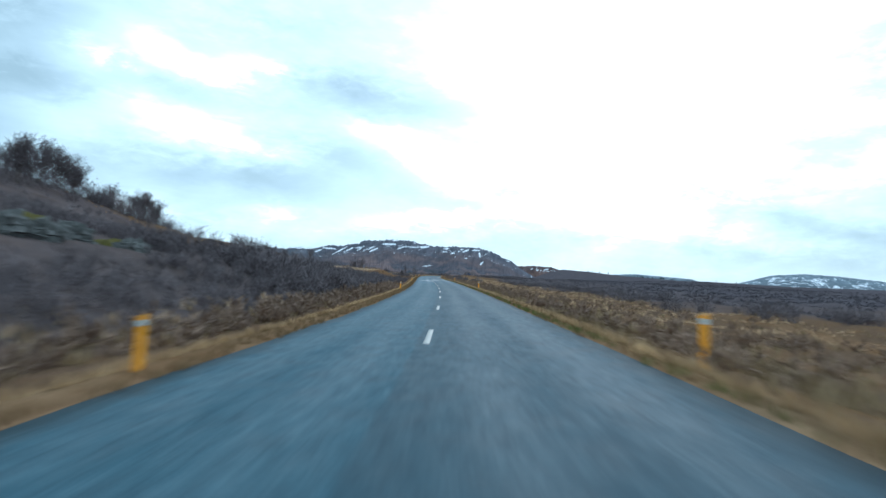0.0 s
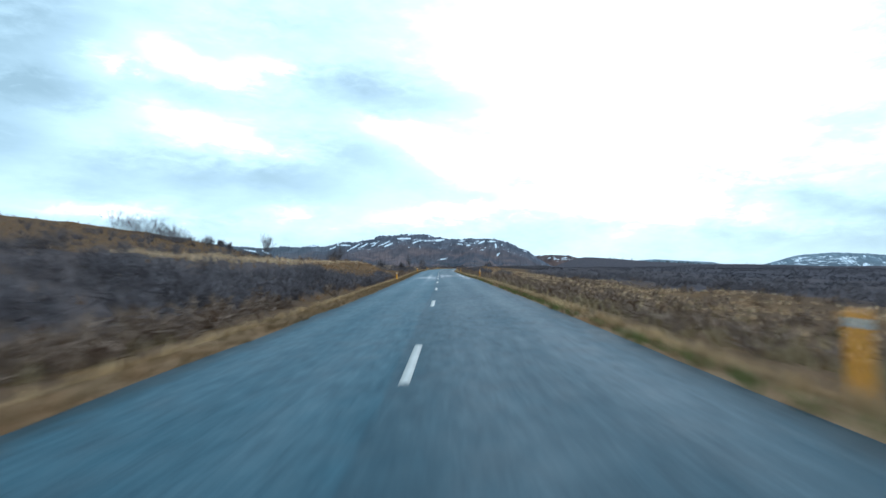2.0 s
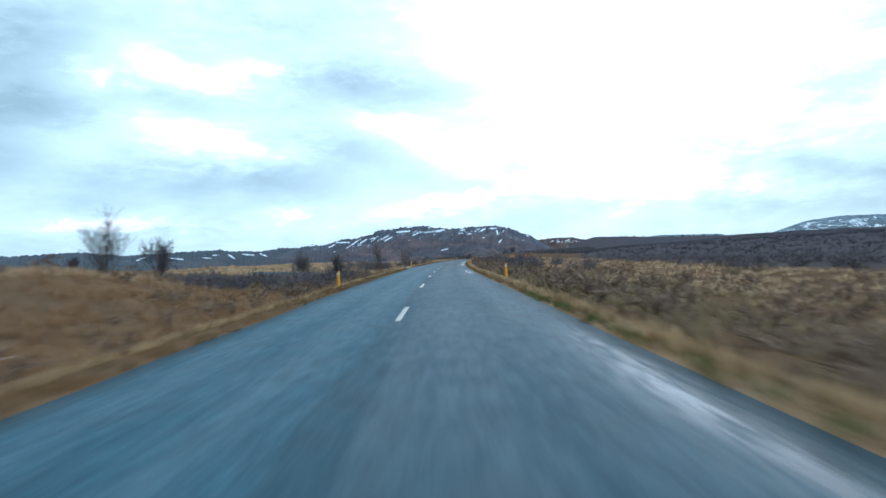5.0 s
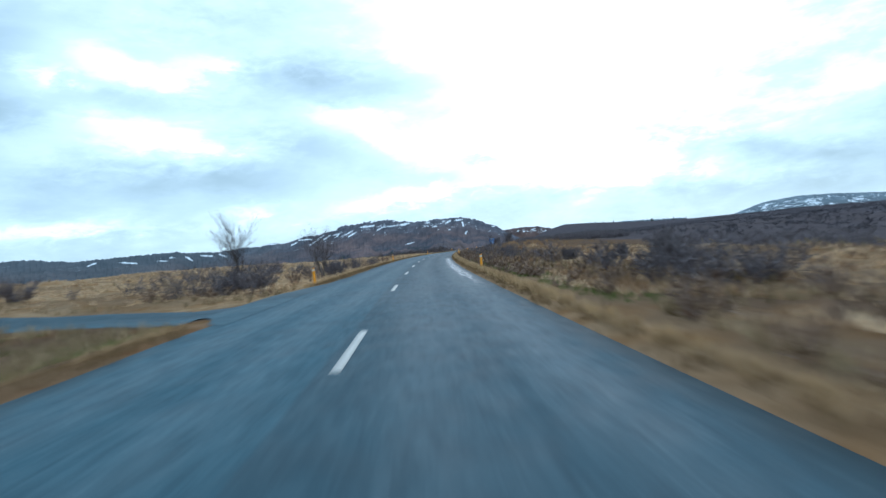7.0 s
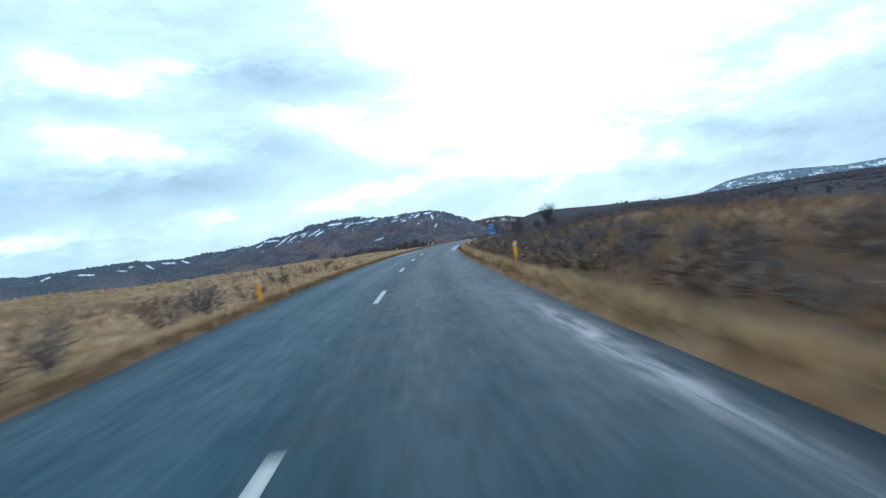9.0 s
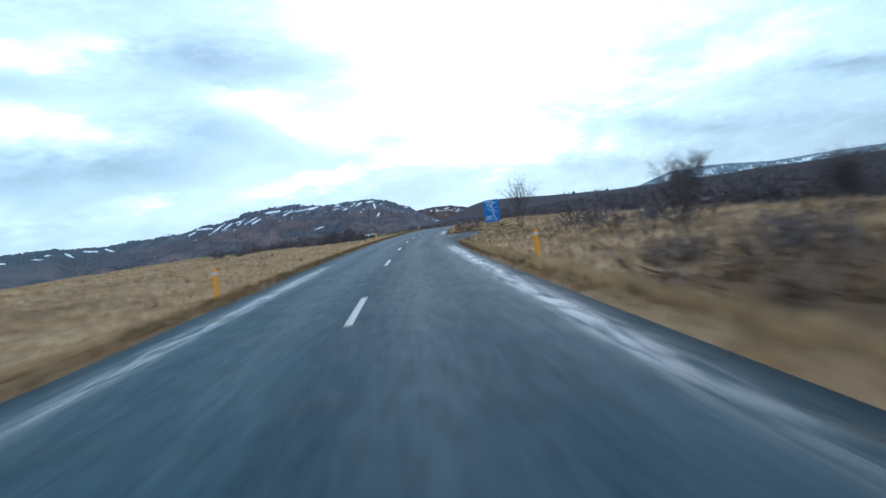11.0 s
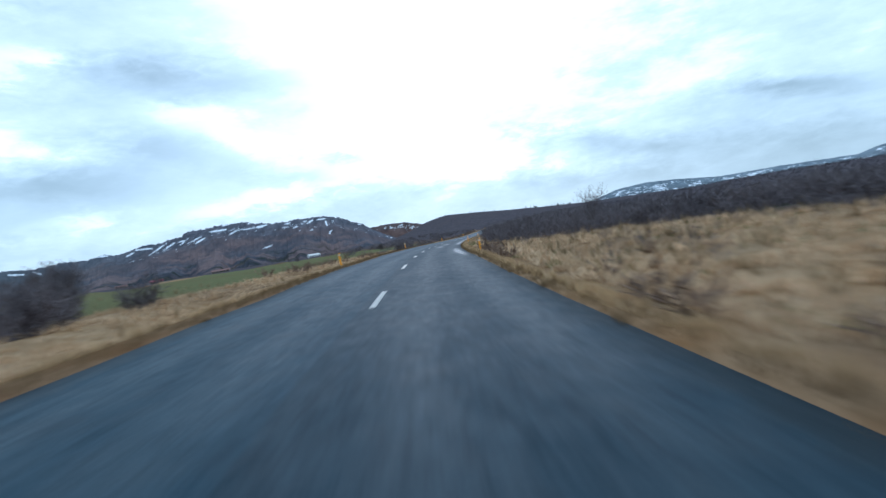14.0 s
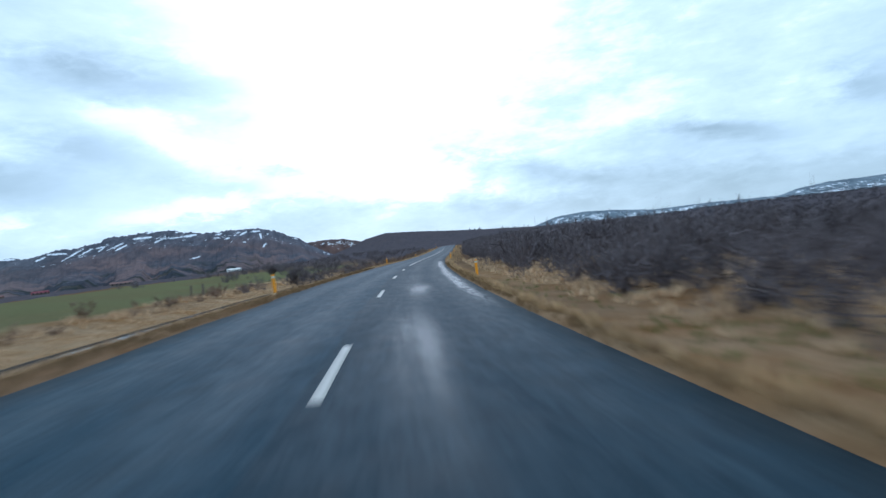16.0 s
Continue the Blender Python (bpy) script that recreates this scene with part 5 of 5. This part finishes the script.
def tufts(name, label, places, height, blades, width, mat, seed, lean=0.5):
    """Grass tufts: each a spray of curved blades, one mesh."""
    r = np.random.RandomState(seed)
    s, l = places
    n = len(s)
    x, y = plan(s, l)
    z = ground_z(s, l)
    h = height * r.uniform(0.55, 1.3, (n, blades))
    a = r.uniform(0, 6.28, (n, blades))
    off = r.uniform(0, 0.10, (n, blades))
    tilt = r.uniform(0.05, lean, (n, blades)) * h
    bx, by = x[:, None] + np.cos(a) * off, y[:, None] + np.sin(a) * off
    w = width * r.uniform(0.6, 1.3, (n, blades))
    px, py = -np.sin(a) * w, np.cos(a) * w
    zz = np.repeat(z[:, None], blades, 1)
    v0 = np.stack([bx - px, by - py, zz - 0.03], -1)
    v1 = np.stack([bx + px, by + py, zz - 0.03], -1)
    v2 = np.stack([bx + np.cos(a) * tilt, by + np.sin(a) * tilt, zz + h], -1)
    out = np.stack([v0, v1, v2], 2).reshape(-1, 3)
    me = fast_mesh(name, out, np.arange(len(out)).reshape(-1, 3), mat)
    return tagged(new(name, me), label, "grass", kind="stuff")


def off_tarmac(g, margin=0.0):
    s, l = g
    ok = np.abs(l) > 3.30 + 0.08 * np.sin(s * 2.1) * np.sin(s * 0.83 + 1) + margin
    ok &= ~((s > 405) & (s < 502) & (np.abs(l - track_line(s)) < np.interp(s, [432, 441], [0.4, 0.85])))
    return s[ok], l[ok]


verge = off_tarmac(joined(scatter(R, -8, 404, -3.98, -4.30, 22), scatter(R, -8, 480, 3.5, 3.92, 24), scatter(R, 480, 640, -3.6, -5.5, 3), scatter(R, 480, 640, 3.6, 5.5, 3)))
tufts("verge_grass", "dry straw-coloured grass along the road verge", verge, 0.16, 8, 0.011, M_GOLD, 6)
tall_verge = off_tarmac(scatter(R, 196, 318, 3.55, 3.95, 28))
tufts("verge_grass", "tall golden grass leaning over the road edge", tall_verge, 0.21, 8, 0.010, M_GOLD, 22)
fringe = off_tarmac(joined(scatter(R, 354, 376, 4.0, 6.2, 14), scatter(R, -8, 480, -3.22, -4.0, 26), scatter(R, -8, 480, 3.25, 3.7, 30), scatter(R, 318, 356, 3.36, 8.5, 26)))
tufts("fringe_grass", "short brown grass fringe at the asphalt edge", fringe, 0.12, 7, 0.010, M_FRINGE, 16)
M_LUSH = leafy("fresh_green_grass", (0.06, 0.09, 0.02), (0.20, 0.22, 0.07))
lush = off_tarmac(joined(scatter(R, 330, 356, 5.5, 9, 14), scatter(R, 412, 450, 4.0, 5.2, 4, 0.3, 6, 74), scatter(R, 214, 240, 4.6, 7.0, 5, 0.3, 6, 75), scatter(R, -8, 150, 3.28, 3.48, 46, 0.1, 9, 50), scatter(R, 196, 235, 4.5, 6.2, 14, 0.1, 9, 51), scatter(R, 352, 440, 4.4, 6.5, 5, 0.35, 9, 52), scatter(R, 352, 400, 8, 22, 1.6, 0.35, 12, 53), scatter(R, 186, 203, -4.4, -14, 7, 0.1, 9, 54)))
tufts("green_grass", "fresh green grass by the wet road edge", lush, 0.12, 7, 0.011, M_LUSH, 17)
field = off_tarmac(joined(scatter(R, 150, 256, 11, 27, 2.2, 0.25, 6, 35), scatter(R, 180, 236, 5.2, 11, 2.2, 0.3, 4, 37), scatter(R, 378, 426, 4.3, 6.2, 7, 0.2, 2.2, 36), scatter(R, 30, 200, 10.5, 27, 1.5, 0.35, 9, 96), scatter(R, 212, 480, -4.9, -14, 7, 0.4, 2.6, 81), scatter(R, 212, 420, -14, -45, 0.9), scatter(R, 300, 388, 4.2, 16, 9, 0.3, 2.6, 82), scatter(R, 388, 425, 4.9, 16, 9, 0.3, 2.6, 85), 
                          scatter(R, 425, 482, 4.9, 13, 6, 0.4, 2.6, 83)))
green = (field[1] < -13.5) & (field[0] > 388)
trodden = (field[0] > 404) & (field[0] < 502) & (field[1] > -11) & (field[1] < 0)
field = (field[0][~green & ~trodden], field[1][~green & ~trodden])
short = off_tarmac(joined(scatter(R, 404, 502, -3.95, -7.2, 16), scatter(R, 404, 502, -8.4, -11, 10)))
tufts("short_grass", "short pale grass between the road and the dirt track", short, 0.075, 7, 0.014, M_STRAW, 19)
tufts("field_grass", "tussocks of long dry pale grass", field, 0.21, 11, 0.015, M_STRAW, 7, 1.4)
bank = joined(scatter(R, 196, 236, 6.0, 9, 2.5), scatter(R, 236, 305, 9.5, 18, 3.4, 0.05, 5, 84), scatter(R, 240, 305, 5.0, 9.5, 0.8, 0.2, 5, 84), scatter(R, 176, 240, 9, 24, 0.5, 0.3, 6, 86), scatter(R, 104, 168, -5.2, -12.6, 3.0), scatter(R, 66, 104, -5.2, -12.6, 0.7), scatter(R, 66, 168, -30, -50, 0.5, 0.2, 9, 55), scatter(R, 120, 240, -30, -60, 0.5, 0.3, 12, 33))
tufts("bank_grass", "ochre dead grass on the roadside bank", bank, 0.30, 13, 0.013, M_OCHRE, 8, 0.9)
dull = off_tarmac(joined(scatter(R, 212, 420, -5.5, -40, 0.15, 0.45, 11, 60), scatter(R, 300, 425, 6.0, 18, 1.3, 0.45, 4, 61)))
tufts("sedge_patches", "darker sedge patches in the dry field", dull, 0.36, 9, 0.022, M_MOOR, 18, 0.9)
moor = joined(scatter(R, -8, 195, 4.0, 5.2, 2.5), scatter(R, -8, 66, -4.9, -7.2, 2.2), scatter(R, 165, 212, -4.9, -20, 2.2), scatter(R, 187, 205, -5.2, -22, 4.5), scatter(R, -8, 190, 4.9, 14, 3, 0.25, 8, 30), scatter(R, 185, 232, 6.8, 12, 2.4, 0.3, 8, 32), scatter(R, 232, 300, 5.2, 10, 1.6, 0.3, 8, 32), scatter(R, -8, 180, 14, 28, 0.5, 0.3, 7, 38), scatter(R, 180, 256, 20, 34, 0.5, 0.4, 7, 34))
tufts("moor_grass", "dull mixed moor grass and sedge tussocks", moor, 0.32, 7, 0.023, M_MOOR, 9, 0.9)


terrace_edge = joined(scatter(R, 78, 168, -12.2, -14.4, 9), scatter(R, -8, 64, -6.2, -7.6, 4.5, 0.3, 4, 97), scatter(R, 92, 168, -14.4, -30, 0.7))
tufts("pale_grass", "pale dry grass fringe on the bank's edge", terrace_edge, 0.24, 8, 0.014, M_STRAW, 21, 0.8)


# ---- stakes at the field edge ----
def field_stake():
    thing = tagged(new("wooden_stake"), "short weathered grey wooden stake in the dead grass", "stake", "stakes at the field edge")
    bm = box_bm(-0.06, -0.05, -0.4, 0.06, 0.05, 0.85, 0.012)
    for v in bm.verts:
        v.co.x += 0.03 * v.co.z * v.co.z
    part("stake", bm, M_WOOD, thing)
    return thing


stake = field_stake()
stake.matrix_world = roadside(463, -13.2, 0, 20) @ pose(0, 0, 0, 5, 6, 0)
copy_thing(stake, roadside(464.6, -13.0, 0, 65) @ pose(0, 0, 0, -4, 3, 0))


# ---- rock outcrop on the hillside ----
def outcrop(s, l, size, seed, label):
    thing = tagged(new("rock_outcrop"), label, "rock", "rock outcrops")
    r = random.Random(seed)
    for k in range(5):
        bm = bmesh.new()
        bmesh.ops.create_icosphere(bm, subdivisions=4, radius=1.0)
        ph = Vector((r.uniform(0, 50), r.uniform(0, 50), r.uniform(0, 50)))
        for v in bm.verts:
            n = v.co.copy()
            q = Vector((round(n.x * 2.2) / 2.2, round(n.y * 2.2) / 2.2, round(n.z * 3) / 3))
            v.co = (n * 0.45 + q * 0.5) * (1 + 0.35 * noise.noise(n * 1.7 + ph) + 0.28 * noise.noise(n * 4.3 + ph) + 0.14 * noise.noise(n * 11 + ph))
        sc = size * r.uniform(0.55, 1.0)
        bmesh.ops.transform(bm, matrix=Matrix.LocRotScale((r.uniform(-0.9, 0.9) * size, (k - 2) * size * 0.75, sc * 0.25), Euler((0, 0, r.uniform(0, 6))), (sc * 0.8, sc, sc * 0.85)), verts=bm.verts)
        part("boulder", bm, M_ROCK, thing)
    bm = bmesh.new()
    bmesh.ops.create_grid(bm, x_segments=14, y_segments=22, size=1)
    for v in bm.verts:
        e = max(abs(v.co.x), abs(v.co.y))
        v.co = Vector((v.co.x * size * 0.9 - size * 0.5, v.co.y * size * 1.9, size * (0.95 + 0.25 * noise.noise(v.co * 2.5) - 0.9 * e ** 3)))
    part("moss_cap", bm, M_MOSS, thing, "yellow-green moss cap")
    thing.matrix_world = roadside(s, l, -0.3, 0)
    return thing


outcrop(20.0, -14.2, 1.0, 3, "weathered grey lava rock with moss on the hillside")
outcrop(24.4, -13.6, 0.75, 4, "small lichen-grey rock ledge on the scrubby hillside")

# ---- farm in the valley ----
def house(w, d, h, roof_h, wall_mat, roof_mat, label, windows):
    thing = tagged(new("house"), label, "house", "farm buildings")
    part("wall", box_bm(-w / 2, -d / 2, -1.5, w / 2, d / 2, h), wall_mat, thing)
    bm = bmesh.new()
    o = 0.4
    v = [bm.verts.new(c) for c in ((-w / 2 - o, -d / 2 - o, h), (w / 2 + o, -d / 2 - o, h), (w / 2 + o, d / 2 + o, h), (-w / 2 - o, d / 2 + o, h), (-w / 2 - o, 0, h + roof_h), (w / 2 + o, 0, h + roof_h))]
    for f in ((0, 1, 5, 4), (2, 3, 4, 5), (1, 2, 5), (3, 0, 4), (3, 2, 1, 0)):
        bm.faces.new([v[i] for i in f])
    bmesh.ops.recalc_face_normals(bm, faces=bm.faces[:])
    part("roof", bm, roof_mat, thing)
    for k in range(windows):
        x = -w / 2 + w * (k + 0.5) / windows
        part("window", box_bm(x - 0.55, -d / 2 - 0.04, 0.9, x + 0.55, -d / 2 + 0.02, 2.1), M_GLASS, thing)
    return thing


def set_house(ob, x, y, turn):
    k = np.argmin((X - x) ** 2 + (Y - y) ** 2)
    ob.matrix_world = pose(x, y, float(Z.ravel()[k]), 0, 0, turn)


M_CRIMSON = plain("crimson_roof", (0.15, 0.015, 0.03), 0.6, 0.3, vary=0.2, scale=1)
M_DULLRED = plain("faded_red_roof", (0.15, 0.065, 0.055), 0.6, 0.3, vary=0.2, scale=1)
set_house(house(11, 7, 2.8, 1.2, M_HOUSE, M_HOUSE, "white farmhouse with a white roof across the field", 5), 15.9, 960, 14)
set_house(house(16, 8, 1.9, 1.5, M_WOOD, M_DULLRED, "long grey barn with a faded red roof", 5), -74, 975, 8)
set_house(house(11, 8, 1.4, 1.8, M_WOOD, M_CRIMSON, "low barn with a crimson roof in the valley", 4), -131, 970, 6)
set_house(house(10, 7, 1.4, 1.5, M_WOOD, M_DULLRED, "low barn with a faded red roof", 3), -166, 985, 5)

# ---- conifers on the far hill's crest ----
r = np.random.RandomState(3)
azs = np.concatenate([r.uniform(-20.5, -16.5, 46), r.uniform(-15, -12, 18), r.uniform(-26, -20, 10)])
tv = []
for a in azs:
    rad = 1560 + r.uniform(-25, 25)
    x, y = -math.sin(radians(a)) * rad, math.cos(radians(a)) * rad
    zb = math.tan(radians(np.interp(a, HILL_AZ, HILL_EL))) * 1600 - 6
    h = r.uniform(7, 13)
    for k in range(4):
        z0, z1, w = zb + h * 0.22 * k, zb + h * (0.22 * k + 0.38), h * 0.26 * (1 - k * 0.2)
        ring = [(x + w * math.cos(t) * r.uniform(0.7, 1.2), y + w * math.sin(t), z0) for t in np.linspace(0, math.tau, 7)[:-1]]
        for i in range(6):
            tv += [ring[i], ring[(i + 1) % 6], (x, y, z1)]
tagged(new("conifer_row", fast_mesh("conifer_row", tv, np.arange(len(tv)).reshape(-1, 3), M_CONIFER)), "row of small dark conifers on the far hill crest", "trees", kind="stuff")
